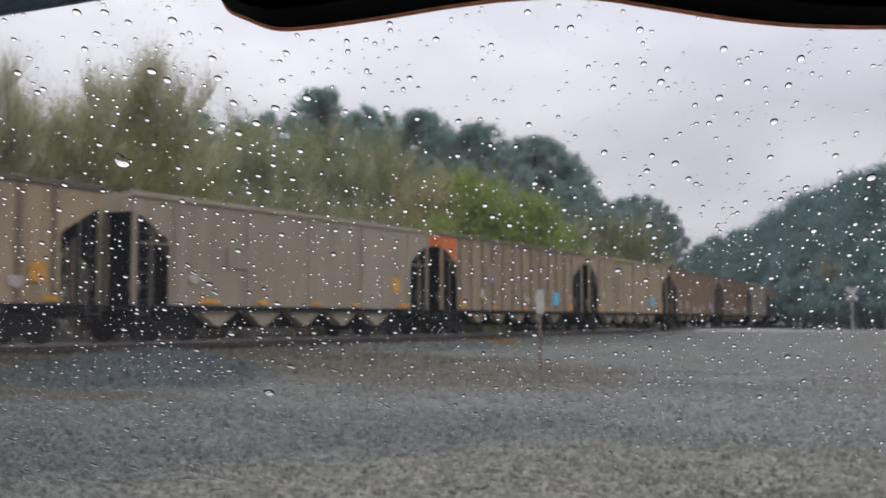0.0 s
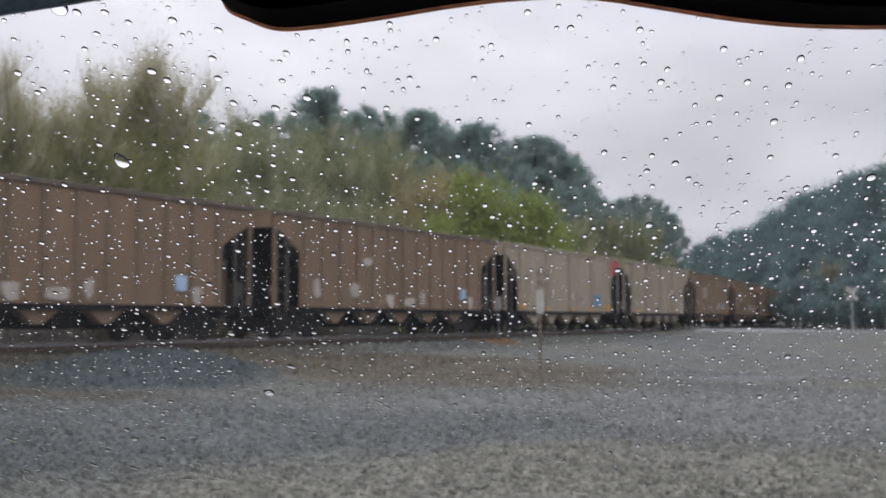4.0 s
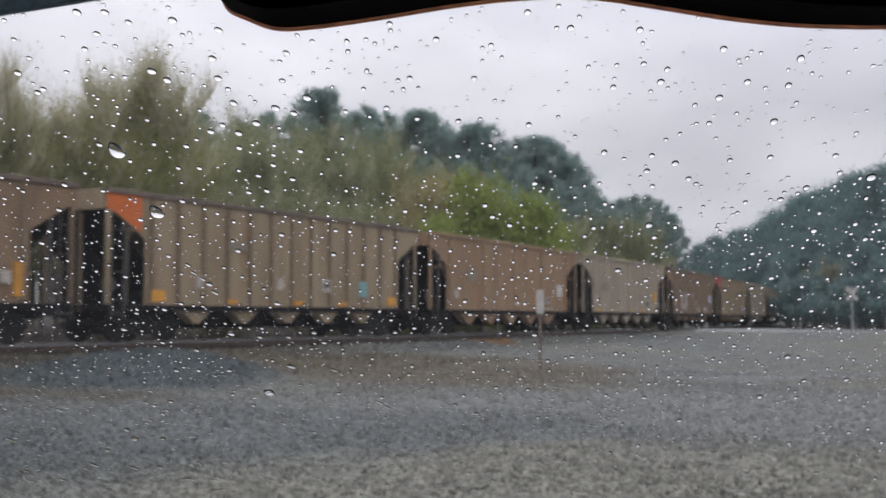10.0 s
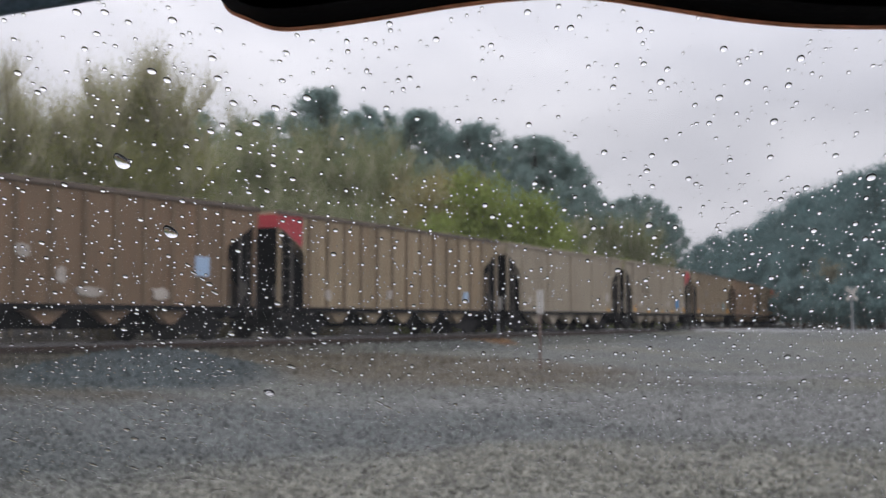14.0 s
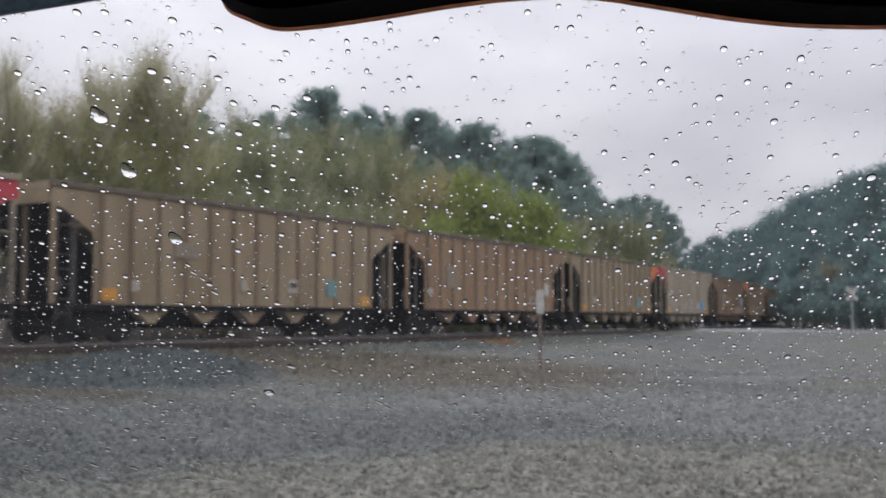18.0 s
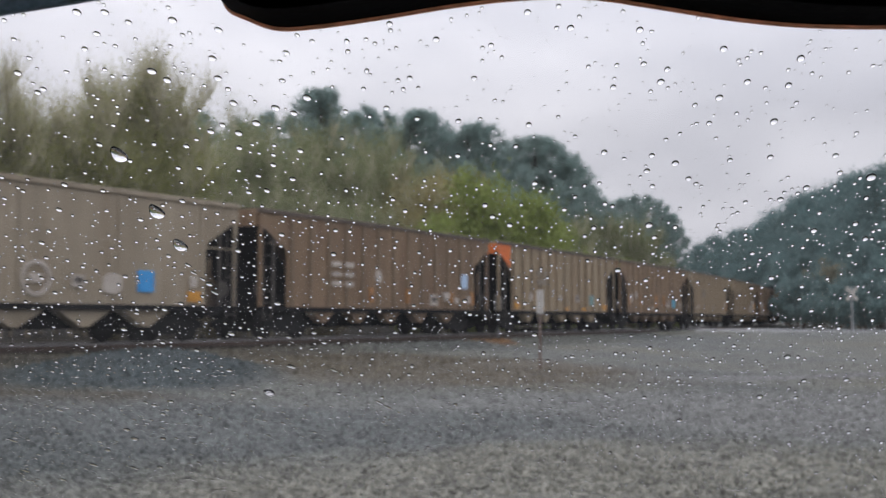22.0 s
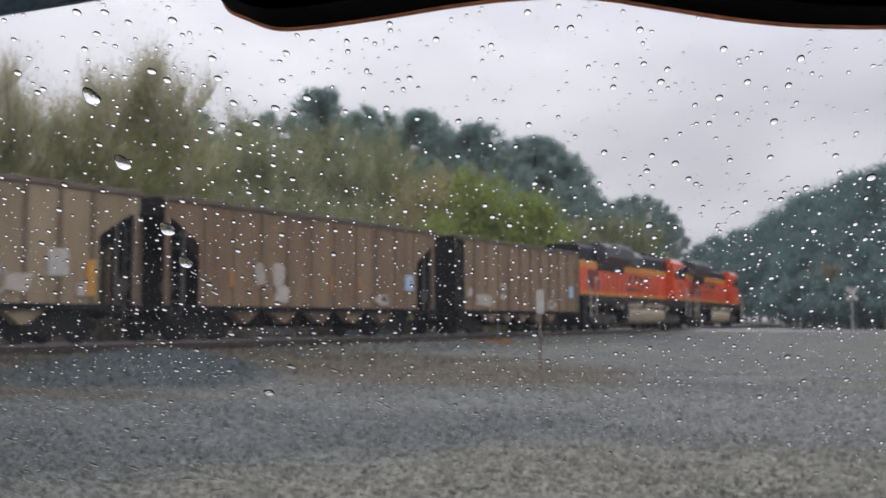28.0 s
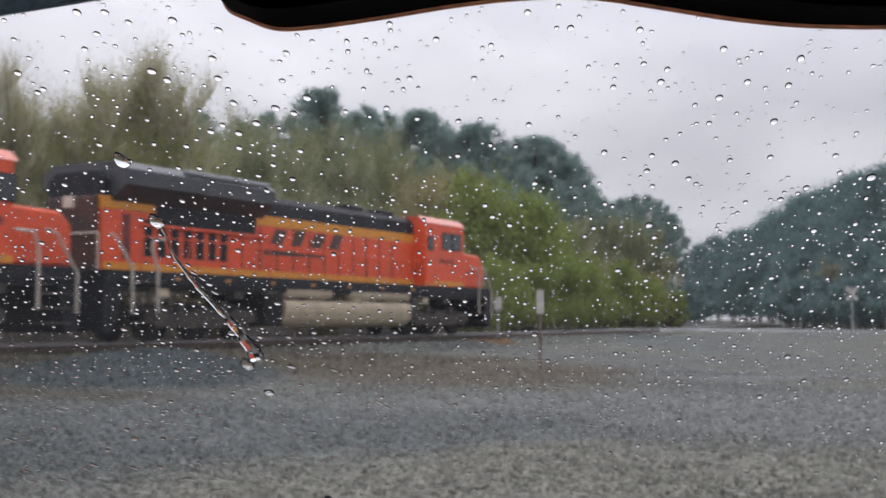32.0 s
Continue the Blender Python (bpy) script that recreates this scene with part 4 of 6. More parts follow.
def end_rails(loco, x, s):
    """Slanted white handrails at the corner steps, and the steps."""
    for y in (-1.5, 1.5):
        yo = y + (0.02 if y > 0 else -0.02)
        if s < 0:
            part("handrail", rails([(x + 0.1, yo, 2.82), (x + 0.3, yo, 2.7), (x + 0.85, yo, 1.95), (x + 0.88, yo, 0.75)], 0.038), RAIL_WHITE, loco, "off-white bent step handrail")
            part("handrail", rails([(x + 2.1, yo, 2.78), (x + 1.6, yo, 2.74), (x + 1.55, yo, 2.5), (x + 1.78, yo, 2.0), (x + 1.8, yo, 0.8)], 0.038), RAIL_WHITE, loco, "off-white bent step handrail")
            for k in range(4):
                z = 0.5 + 0.36 * k
                part("step", box(x + 0.9, x + 1.75, *sorted((y, y - math.copysign(0.32, y))), z, z + 0.05, 0.008), LOCO_GREY, loco)
            continue
        part("handrail", rails([(x - s * 0.1, yo, 0.75), (x - s * 0.1, yo, 1.75), (x - s * 0.75, yo, 2.7), (x - s * 1.05, yo, 2.78)], 0.038), RAIL_WHITE, loco, "off-white bent step handrail")
        part("handrail", rails([(x - s * 1.25, yo, 0.85), (x - s * 1.25, yo, 2.35), (x - s * 1.4, yo, 2.7), (x - s * 1.9, yo, 2.72)], 0.038), RAIL_WHITE, loco, "off-white bent step handrail")
        for k in range(4):
            z = 0.5 + 0.36 * k
            part("step", box(*sorted((x - s * 0.2, x - s * 1.15)), *sorted((y, y - math.copysign(0.32, y))), z, z + 0.05, 0.008), LOCO_GREY, loco)


def emblem(loco, x0, z0, size, y):
    """The road's mark, as plain slanted shapes over a long bar."""
    for k in range(4):
        x, h = x0 + k * size * 1.22, size * 0.62
        lean = h * 0.6
        w, f = (0.62, 1.0) if k % 2 else (0.7, 0.9)
        part("mark_block", prism([(x, z0), (x + w * size, z0), (x + w * size + lean * f, z0 + h * f), (x + lean * f, z0 + h * f)], y - 0.012, y + 0.004), MARK_DARK, loco)
    part("mark_bar", prism([(x0 - size * 0.4, z0 - size * 0.42), (x0 + size * 3.4, z0 - size * 0.36), (x0 + size * 3.4, z0 - size * 0.28), (x0 - size * 0.3, z0 - size * 0.22)], y - 0.012, y + 0.004), MARK_DARK, loco)


def locomotive(p, slots, label):
    """A six-axle road locomotive: hood, flared radiator roof, cab and nose, tank, trucks. The cab faces along +x."""
    loco = thing("locomotive", label, "locomotive", group="rear locomotives")
    R, F = p["ends"]
    h0, c0, c1, n1 = p["hood"], p["cab"][0], p["cab"][1], p["nose"]
    w0, w1 = p["wing"]
    W, D, U0, U1 = 1.02, 1.9, p["upper"][0], p["upper"][1]
    part("underframe", box(R, F, -1.4, 1.4, 1.45, D - 0.004, 0.02), LOCO_BLACK, loco)
    for y in (-1, 1):
        part("side_sill", box(R + 0.02, F - 0.02, *sorted((y * 1.402, y * 1.47)), 1.6, D, 0.01), LOCO_BLACK, loco)
    part("long_hood", box(h0, c0, -W, W, D, U0, 0.02), LOCO_ORANGE, loco, "orange long hood")
    for y in (-1, 1):
        a, b = sorted((y * (W + 0.002), y * (W + 0.02)))
        part("lower_stripe", box(h0 + 0.02, c0 - 0.01, a, b, D + 0.01, D + 0.22), LOCO_YELLOW, loco, "amber-yellow lower stripe")
    part("upper_stripe", box(h0 - 0.01, c0, -W - 0.012, W + 0.012, U0 + 0.002, U1, 0.01), LOCO_YELLOW, loco, "amber-yellow upper stripe")
    top = p["roof"]
    part("hood_roof", loft([(-W - 0.01, U1 + 0.002), (W + 0.01, U1 + 0.002), (W - 0.02, top - 0.22), (W - 0.28, top), (-W + 0.28, top), (-W + 0.02, top - 0.22)], h0, c0), LOCO_BLACK, loco, "sooty black hood roof")
    # panel doors along the hood
    door, seam = None, None
    first = p["doors"]
    for y in (-W - 0.012, W + 0.002):
        for k in range(int((c0 - 0.3 - first) / 0.85)):
            x = first + 0.85 * k
            if door is None:
                door = part("hood_door", box(-0.39, 0.39, 0, 0.01, D + 0.34, U0 - 0.12, 0.004), LOCO_ORANGE, loco)
                door.matrix_basis = pose(x, y, 0)
                seam = part("door_seam", box(-0.022, 0.022, 0, 0.012, D + 0.02, U0 - 0.02), LOCO_BLACK, loco)
                seam.matrix_basis = pose(x - 0.425, y, 0)
            else:
                share("hood_door", door, loco, pose(x, y, 0))
                share("door_seam", seam, loco, pose(x - 0.425, y - 0.004, 0))
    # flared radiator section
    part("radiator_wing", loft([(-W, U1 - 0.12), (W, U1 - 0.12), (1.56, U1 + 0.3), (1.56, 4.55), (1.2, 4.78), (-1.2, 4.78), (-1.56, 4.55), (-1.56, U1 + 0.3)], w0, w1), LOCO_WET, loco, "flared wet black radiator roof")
    # light grey panel along the near top edge of the wing
    part("radiator_grille", box(max(w0 + 0.3, w1 - 3.8), w1 - 0.15, -1.46, -1.1, 4.66, 4.79, 0.03), POST_GREY, loco, "light-grey panel on the radiator roof")
    part("radiator_intake", box(max(h0 + 1.9, w0 + 0.1), w1 - 0.3, -W - 0.03, -W + 0.05, U0 - (0.3 if slots else 0.1), U1 - 0.02, 0.01), LOCO_BLACK, loco, "black radiator intake grille")
    # hood end, much darker than the hood's sides
    part("hood_end", box(h0 - 0.14, h0 - 0.002, -W + 0.1, W - 0.1, D + 0.01, U1, 0.05), LOCO_HOOD_END, loco, "dark brown hood end")
    b0, b1 = p["bay"]
    part("equipment_bay", box(b0, b1, -W - 0.014, -W + 0.02, D + 0.3, U0 - 0.1, 0.01), LOCO_MAROON, loco, "shaded maroon equipment bay")
    part("rear_headlight", box(h0 - 0.24, h0 - 0.142, -0.18, 0.18, U0, U1, 0.02), RAIL_WHITE, loco, "rear headlight housing")
    for k in range(slots):
        s0, s1 = p["slots"]
        x = s0 + (s1 - s0) * (k + 0.5) / slots
        part("vent_slot", box(x - 0.15, x + 0.15, -W - 0.022, -W + 0.03, D + 0.42, U0 - 0.2, 0.006), LOCO_BLACK, loco, "black radiator vent slot")
    if slots:
        part("hood_ledge", box(s0 - 0.1, w1 + 0.3, -W - 0.1, -W - 0.034, U0 - 0.4, U0 - 0.31, 0.02), LOCO_ORANGE, loco)
    else:
        part("brake_housing", loft([(-1.2, U1 + 0.05), (1.2, U1 + 0.05), (1.22, 4.3), (1.08, 4.52), (0.8, 4.68), (-0.8, 4.68), (-1.08, 4.52), (-1.22, 4.3)], w1 + 0.1, w1 + 3.1), LOCO_WET, loco, "wet black dynamic brake housing")
        # grey panel on top of the housing
        part("roof_hatch", box(w1 + 0.3, w1 + 2.3, -0.78, -0.3, 4.66, 4.73, 0.03), POST_GREY, loco, "grey panel on the brake housing")
    for x in (c0 - 3.6, c0 - 1.5):
        part("roof_stack", box(x - 0.55, x + 0.55, -0.75, 0.75, top - 0.02, top + 0.16, 0.05), LOCO_BLACK, loco)
        part("roof_vent", box(x - 0.4, x + 0.4, -W - 0.005, -W + 0.05, U1 + 0.08, top - 0.2, 0.01), LOCO_BLACK, loco)
    emblem(loco, *p["mark"], -W - 0.016)
    # cab and nose
    cab = part("cab", loft([(-1.52, D), (1.52, D), (1.52, 4.3), (1.22, 4.55), (-1.22, 4.55), (-1.52, 4.3)], c0 + 0.02, c1), LOCO_ORANGE, loco, "orange cab")
    # cab roof skin, paler than the cab below
    part("cab_roof", loft([(-1.54, 4.31), (-1.22, 4.58), (1.22, 4.58), (1.54, 4.31), (1.5, 4.31), (1.2, 4.54), (-1.2, 4.54), (-1.5, 4.31)], c0 - 0.02, c1 + 0.12), LOCO_PALE, cab, "pale red cab roof")
    mid = (c0 + c1) / 2 + 0.55
    for x0, x1 in ((mid - 0.72, mid - 0.07), (mid + 0.07, mid + 0.72)):
        window_pane("cab_window", cab, x0, x1, -1.55, -1.5, 3.38, 3.96)
        window_pane("cab_window", cab, x0, x1, 1.5, 1.55, 3.25, 3.9)
    part("cab_door", box(c0 + 0.1, c0 + 0.7, -1.55, -1.5, D + 0.06, 3.85, 0.02), LOCO_ORANGE, cab, "orange cab side door")
    window_pane("door_window", cab, c0 + 0.2, c0 + 0.6, -1.565, -1.53, 3.3, 3.75)
    for y0, y1 in ((-1.3, -0.72), (-0.6, -0.05), (0.05, 0.6), (0.72, 1.3)):
        window_pane("windshield", cab, c1 - 0.02, c1 + 0.06, y0, y1, 3.35, 4.05)
    part("nose", prism([(c1, D), (n1, D), (n1, 2.95), (n1 - 0.35, 3.28), (c1, 3.34)], -1.25, 1.25, None, 0.08), LOCO_ORANGE, loco, "orange short nose")
    part("cab_stripe", box(c0 + 0.04, c1, -1.54, -1.522, D + 0.02, D + 0.2), LOCO_YELLOW, loco, "faded amber-yellow cab stripe")
    for k in range(4):
        part("number_bar", box(c0 + 1.15 + 0.3 * k, c0 + 1.33 + 0.3 * k, -1.53, -1.5, 2.8, 2.98), LOCO_MAROON, cab, "dark number bar")
    # pilots, steps and rails
    for s, x in ((-1, R), (1, F)):
        part("pilot", prism([(x, 0.28), (x - s * 0.35, 0.28), (x - s * 0.6, 1.45), (x, 1.45)], -1.42, 1.42), LOCO_BLACK, loco)
        part("coupler", rod((x, 0, 0.88), (x + s * 0.5, 0, 0.88), 0.13, 8), TRUCK_STEEL, loco)
        part("end_rail", rails([(x - s * 0.05, -1.1, D), (x - s * 0.05, -1.1, 2.85), (x - s * 0.05, 1.1, 2.85), (x - s * 0.05, 1.1, D)], 0.028), RAIL_WHITE, loco)
        end_rails(loco, x, s)
    for y in (-1.43, 1.43):
        part("walkway_rail", rails([(h0 + 1.0, y, 2.82), (c0 - 0.2, y, 2.82)], 0.02), LOCO_ORANGE, loco)
        st = None
        for k in range(9):
            x = h0 + 1.0 + (c0 - 1.2 - h0) * k / 8
            if st is None:
                st = part("stanchion", rod((0, y, D), (0, y, 2.82), 0.02, 5), LOCO_ORANGE, loco)
                st.matrix_basis = pose(x, 0, 0)
            else:
                share("stanchion", st, loco, pose(x, 0, 0))
    # tank, reservoirs and running gear
    t0, t1 = p["tank"]
    part("fuel_tank", loft([(-1.38, 0.62), (-1.27, 0.47), (-1.1, 0.38), (-0.9, 0.36), (0.9, 0.36), (1.1, 0.38), (1.27, 0.47), (1.38, 0.62), (1.45, 0.85), (1.46, 1.02), (1.42, 1.15), (1.3, 1.22), (-1.3, 1.22), (-1.42, 1.15), (-1.46, 1.02), (-1.45, 0.85)], t0, t1), TANK_TAN, loco, "dusty tan fuel tank")
    part("equipment_rack", box(t0 - 1.0, t0 - 0.06, -1.4, -0.5, 0.42, 1.42, 0.05), CAR_BLACK, loco, "black equipment rack beside the tank")
    part("equipment_rack", box(t0 - 0.5, t0 - 0.06, -0.45, 1.4, 0.42, 1.42, 0.05), CAR_BLACK, loco, "black equipment rack beside the tank")
    split = t0 + (t1 - t0) * 0.4
    for a, b in ((t0 + 0.1, split - 0.5), (split + 0.6, t1 - 0.05)):
        part("air_reservoir", rod((a, -1.2, 1.47), (b, -1.2, 1.47), 0.225, 16), TANK_TAN, loco, "tan cylindrical air reservoir", True)
    part("battery_box", box(t1 + 0.12, t1 + 0.6, -1.4, 1.4, 0.8, 1.4, 0.03), LOCO_GREY, loco)
    for k in range(7):
        x = R + 2.6 + (c0 - R - 3.4) * k / 6
        part("sill_reflector", box(x - 0.11, x + 0.11, -1.482, -1.47, 1.68, 1.77), STRIP_ORANGE, loco, "amber sill reflector")
    for k in range(12):
        x = R + 2.2 + (F - R - 4.4) * k / 11
        part("hanger_box", box(x - 0.2, x + 0.2, -1.36, -1.0, 1.22, 1.46, 0.02), LOCO_GREY if k % 3 else TANK_TAN, loco)
    for x in p["trucks"]:
        loco_truck(loco, x)
    return loco


LOCO_HOOD_END = mat("dark_brown_hood_paint", (0.075, 0.028, 0.018), (0.03, 0.02, 0.018), 0.6, fine=12, bump=0.03, vary=0.03, scale=1.5)
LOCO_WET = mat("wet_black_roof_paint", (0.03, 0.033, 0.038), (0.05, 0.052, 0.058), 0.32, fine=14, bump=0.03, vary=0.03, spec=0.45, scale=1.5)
MARK_DARK = mat("dark_brown_mark_paint", (0.055, 0.03, 0.024), (0.075, 0.04, 0.03), 0.5, fine=12, bump=0.02, vary=0.03)
LOCO_MAROON = mat("shaded_maroon_paint", (0.16, 0.025, 0.02), (0.12, 0.02, 0.018), 0.5, fine=12, bump=0.02, vary=0.03)
LOCO_PALE = mat("wet_pale_red_roof_paint", (0.66, 0.2, 0.14), (0.58, 0.17, 0.12), 0.25, fine=12, bump=0.02, vary=0.03, spec=0.6)
LOCO_A = locomotive({"ends": (-11.0, 11.25), "hood": -10.35, "wing": (-7.7, -2.45), "cab": (6.75, 9.25), "nose": 11.2, "upper": (3.38, 3.74), "roof": 4.62, "doors": -7.0, "bay": (-9.2, -7.5),
                     "slots": None, "mark": (-2.0, 2.68, 0.92), "tank": (-2.95, 4.6), "trucks": (-7.2, 7.0)}, 0, "orange and black six-axle diesel locomotive with yellow stripes")
LOCO_B = locomotive({"ends": (-10.85, 10.75), "hood": -10.6, "wing": (-10.3, -4.1), "cab": (5.05, 8.15), "nose": 10.4, "upper": (3.52, 3.84), "roof": 4.5, "doors": -4.6, "bay": (-9.9, -9.6),
                     "slots": (-9.2, -5.6), "mark": (-3.7, 2.98, 0.86), "tank": (-3.4, 4.2), "trucks": (-6.9, 6.8)}, 7, "orange and black diesel locomotive with a long flared radiator roof")

# ---- signs beside the line ----


def marker_post(x, y, height, plate_h, plate_w, label, material=None):
    z = gz(x, y)
    ob = thing("marker_post", label, "sign post", pose(x, y, z - 0.05, 0, 0, 8))
    part("post", box(-0.035, 0.035, -0.02, 0.02, 0, height, 0.008), material or POST_BROWN, ob)
    part("sign_plate", box(-plate_w / 2, plate_w / 2, -0.045, -0.022, height - plate_h, height + 0.03, 0.006), SIGN_WHITE, ob, "dirty white upright plate")
    for dz in (0.1, plate_h - 0.1):
        part("bolt", rod((0, -0.045, height - dz), (0, -0.056, height - dz), 0.014, 6), POST_GREY, ob)


def crossbuck(x, y):
    z = gz(x, y)
    ob = thing("crossbuck_sign", "white level-crossing crossbuck on a thin grey post", "road sign", pose(x, y, z - 0.05, 0, 0, -12))
    part("post", rod((0, 0, 0), (0, 0, 2.75), 0.05, 10), POST_GREY, ob)
    for a in (52, -52):
        b = part("blade", box(-0.5, 0.5, -0.012, 0.012, -0.1, 0.1, 0.006), SIGN_WHITE, ob, "white sign blade")
        b.matrix_basis = pose(0, -0.07 - (0.03 if a > 0 else 0), 2.36, 0, a, 0)
    part("collar", box(-0.07, 0.07, -0.07, 0.07, 0.0, 0.12, 0.01), POST_GREY, ob)


marker_post(2.46, 28.0, 2.02, 0.58, 0.19, "white marker plate on a rusty steel post by the track")
marker_post(2.45, 49.0, 1.9, 0.55, 0.32, "pale marker board on a grey post beyond the track", POST_GREY)
crossbuck(25.2, 68.0)


def road():
    """The wet road that comes over the level crossing and runs off past the lot."""
    pts = [(6, 79.5), (12, 77.0), (17.2, 74.0), (23, 71.0), (32, 68.5), (48, 67), (90, 66)]
    verts, faces = [], []
    for i, (x, y) in enumerate(pts):
        dx, dy = (pts[min(i + 1, len(pts) - 1)][0] - pts[max(i - 1, 0)][0], pts[min(i + 1, len(pts) - 1)][1] - pts[max(i - 1, 0)][1])
        ln = math.hypot(dx, dy)
        z = 0.79 if x < 19 else 0.79 - 0.012 * min(x - 19, 8)
        for w in (-3.9, -3.2, 3.2, 3.9):
            drop = 0.0 if abs(w) < 3.3 else -0.25
            verts.append((x - dy / ln * w, y + dx / ln * w, z + drop))
    for i in range(len(pts) - 1):
        for j in range(3):
            a = i * 4 + j
            faces.append((a, a + 4, a + 5, a + 1))
    me = bpy.data.meshes.new("road")
    me.from_pydata(verts, [], faces)
    me.materials.append(WET_ROAD)
    tagged(new("road", me), "wet grey asphalt road over a level crossing", "road", kind="structure")


road()

# ---- trees ----


def leaves(name, centres, size, rng, material, parent, up=0.0):
    """Many small diamond leaves, one mesh."""
    n = len(centres)
    u = rng.normal(size=(n, 3))
    u[:, 2] += up
    u /= np.linalg.norm(u, axis=1)[:, None]
    v = np.cross(u, rng.normal(size=(n, 3)))
    v /= np.linalg.norm(v, axis=1)[:, None]
    s = size * rng.uniform(0.6, 1.4, (n, 1))
    verts = np.stack([centres - u * s, centres + v * s * 0.45, centres + u * s, centres - v * s * 0.45], 1).reshape(-1, 3)
    faces = np.arange(4 * n).reshape(n, 4)
    me = bpy.data.meshes.new(name)
    me.from_pydata(verts.tolist(), [], faces.tolist())
    me.materials.append(material)
    ob = new(name, me)
    ob.parent = parent
    return ob


def twigs(name, a, b, width, material, parent, rng):
    """Thin tapering twigs, three-sided."""
    n = len(a)
    d = b - a
    u = np.cross(d, rng.normal(size=(n, 3)))
    u /= np.linalg.norm(u, axis=1)[:, None]
    v = np.cross(d, u)
    v /= np.linalg.norm(v, axis=1)[:, None]
    w = width
    verts = np.stack([a + u * w, a - u * w * 0.5 + v * w * 0.87, a - u * w * 0.5 - v * w * 0.87, b], 1).reshape(-1, 3)
    i = np.arange(n)[:, None] * 4
    faces = np.concatenate([i + [0, 1, 3], i + [1, 2, 3], i + [2, 0, 3]])
    me = bpy.data.meshes.new(name)
    me.from_pydata(verts.tolist(), [], faces.tolist())
    me.materials.append(material)
    ob = new(name, me)
    ob.parent = parent
    return ob


def broadleaf(label, height, spread, count, leaf, rng, seed_up=0.5, twig_n=500, size=0.16, low=0.25, category="tree", dense=1.0, reach=1.0, airy=0.0):
    """A tree with a tapered trunk, upswept limbs, bare twigs and clumps of young leaves."""
    ob = thing("broadleaf_tree", label, category)
    bm = bmesh.new()
    lean = rng.uniform(-0.04, 0.04, 2) * height
    mid = Vector((lean[0] * 0.5, lean[1] * 0.5, height * 0.45))
    top = Vector((lean[0], lean[1], height * 0.86))
    r = 0.011 * height
    rod((0, 0, -0.2), mid, r, 8, bm, r * 0.7)
    rod(mid, top, r * 0.7, 7, bm, r * 0.12)
    tips = []
    for k in range(24):
        f = rng.uniform(low * 0.7, 0.85)
        p = Vector((0, 0, 0)).lerp(mid, f / 0.5) if f < 0.5 else mid.lerp(top, (f - 0.5) / 0.5)
        a = rng.uniform(0, 2 * math.pi)
        ln = spread * rng.uniform(0.6, 1.05) * (1.15 - 0.55 * f)
        q = p + Vector((math.cos(a) * ln, math.sin(a) * ln, ln * rng.uniform(0.5, 1.3) * (0.5 + seed_up)))
        q.z = min(q.z, height * 0.96)
        rod(p, q, r * 0.3 * (1.1 - f * 0.7), 5, bm, r * 0.05)
        tips.append((p, q))
    part("trunk", bm, BARK, ob)
    tips.append((mid, top))
    P = np.array([list(p) for p, q in tips])
    Q = np.array([list(q) for p, q in tips])
    j = rng.integers(0, len(tips), twig_n)
    f = rng.uniform(0.25, 1.0, (twig_n, 1))
    a = P[j] * (1 - f) + Q[j] * f
    d = rng.normal(size=(twig_n, 3)) * 0.42 + [0, 0, 0.75 + seed_up]
    ln = rng.uniform(0.07, 0.19, (twig_n, 1)) * height * reach
    b = a + d / np.linalg.norm(d, axis=1)[:, None] * ln
    twigs("twigs", a, b, 0.0011 * height, TWIG, ob, rng)
    clumps = int(count / 22)
    j = rng.integers(0, twig_n, clumps)
    f = rng.uniform(0.2, 1.05, (clumps, 1))
    c = a[j] * (1 - f) + b[j] * f
    centres = (c[:, None, :] + rng.normal(size=(clumps, 22, 3)) * 0.032 * height * dense).reshape(-1, 3)
    centres = centres[centres[:, 2] > 0.05]
    gone = airy * smooth(0.5, 0.9, np.repeat(c[:, 2], 22)[:len(centres)] / height) if airy and len(centres) == clumps * 22 else np.zeros(len(centres))
    leaves("crown", centres[rng.random(len(centres)) >= gone], size, rng, leaf, ob)
    return ob


def pine(label, height, spread, count, rng, leaf=None, bare=0.5, size=0.24):
    """A tall pine: straight trunk, bare below, a rounded crown of needle clumps on level limbs."""
    ob = thing("pine_tree", label, "tree")
    bm = rod((0, 0, -0.2), (rng.uniform(-0.2, 0.2), 0, height * 0.95), 0.012 * height, 8, None, 0.02)
    clump = []
    for k in range(46):
        f = bare + (1.0 - bare) * (k + rng.uniform(0, 1)) / 46
        g = (f - bare) / (1 - bare)
        ln = spread * math.sqrt(max(0.015, 1 - (g * 1.42 - 0.43) ** 2)) * rng.uniform(0.6, 1.05)
        a = rng.uniform(0, 2 * math.pi)
        p, q = Vector((0, 0, f * height * 0.93)), Vector((math.cos(a) * ln, math.sin(a) * ln, f * height * 0.95 + ln * rng.uniform(-0.05, 0.22)))
        rod(p, q, 0.003 * height, 4, bm, 0.01)
        for m in range(4):
            w = 0.45 + 0.6 * m / 3
            clump.append(list(p.lerp(q, w)))
    part("trunk", bm, PINE_BARK, ob)
    c = np.array(clump)
    per = count // len(c)
    centres = (c[:, None, :] + rng.normal(size=(len(c), per, 3)) * np.array([0.125, 0.125, 0.1]) * spread).reshape(-1, 3)
    leaves("crown", centres, size, rng, leaf or LEAF_HAZY_PINE, ob)
    return ob


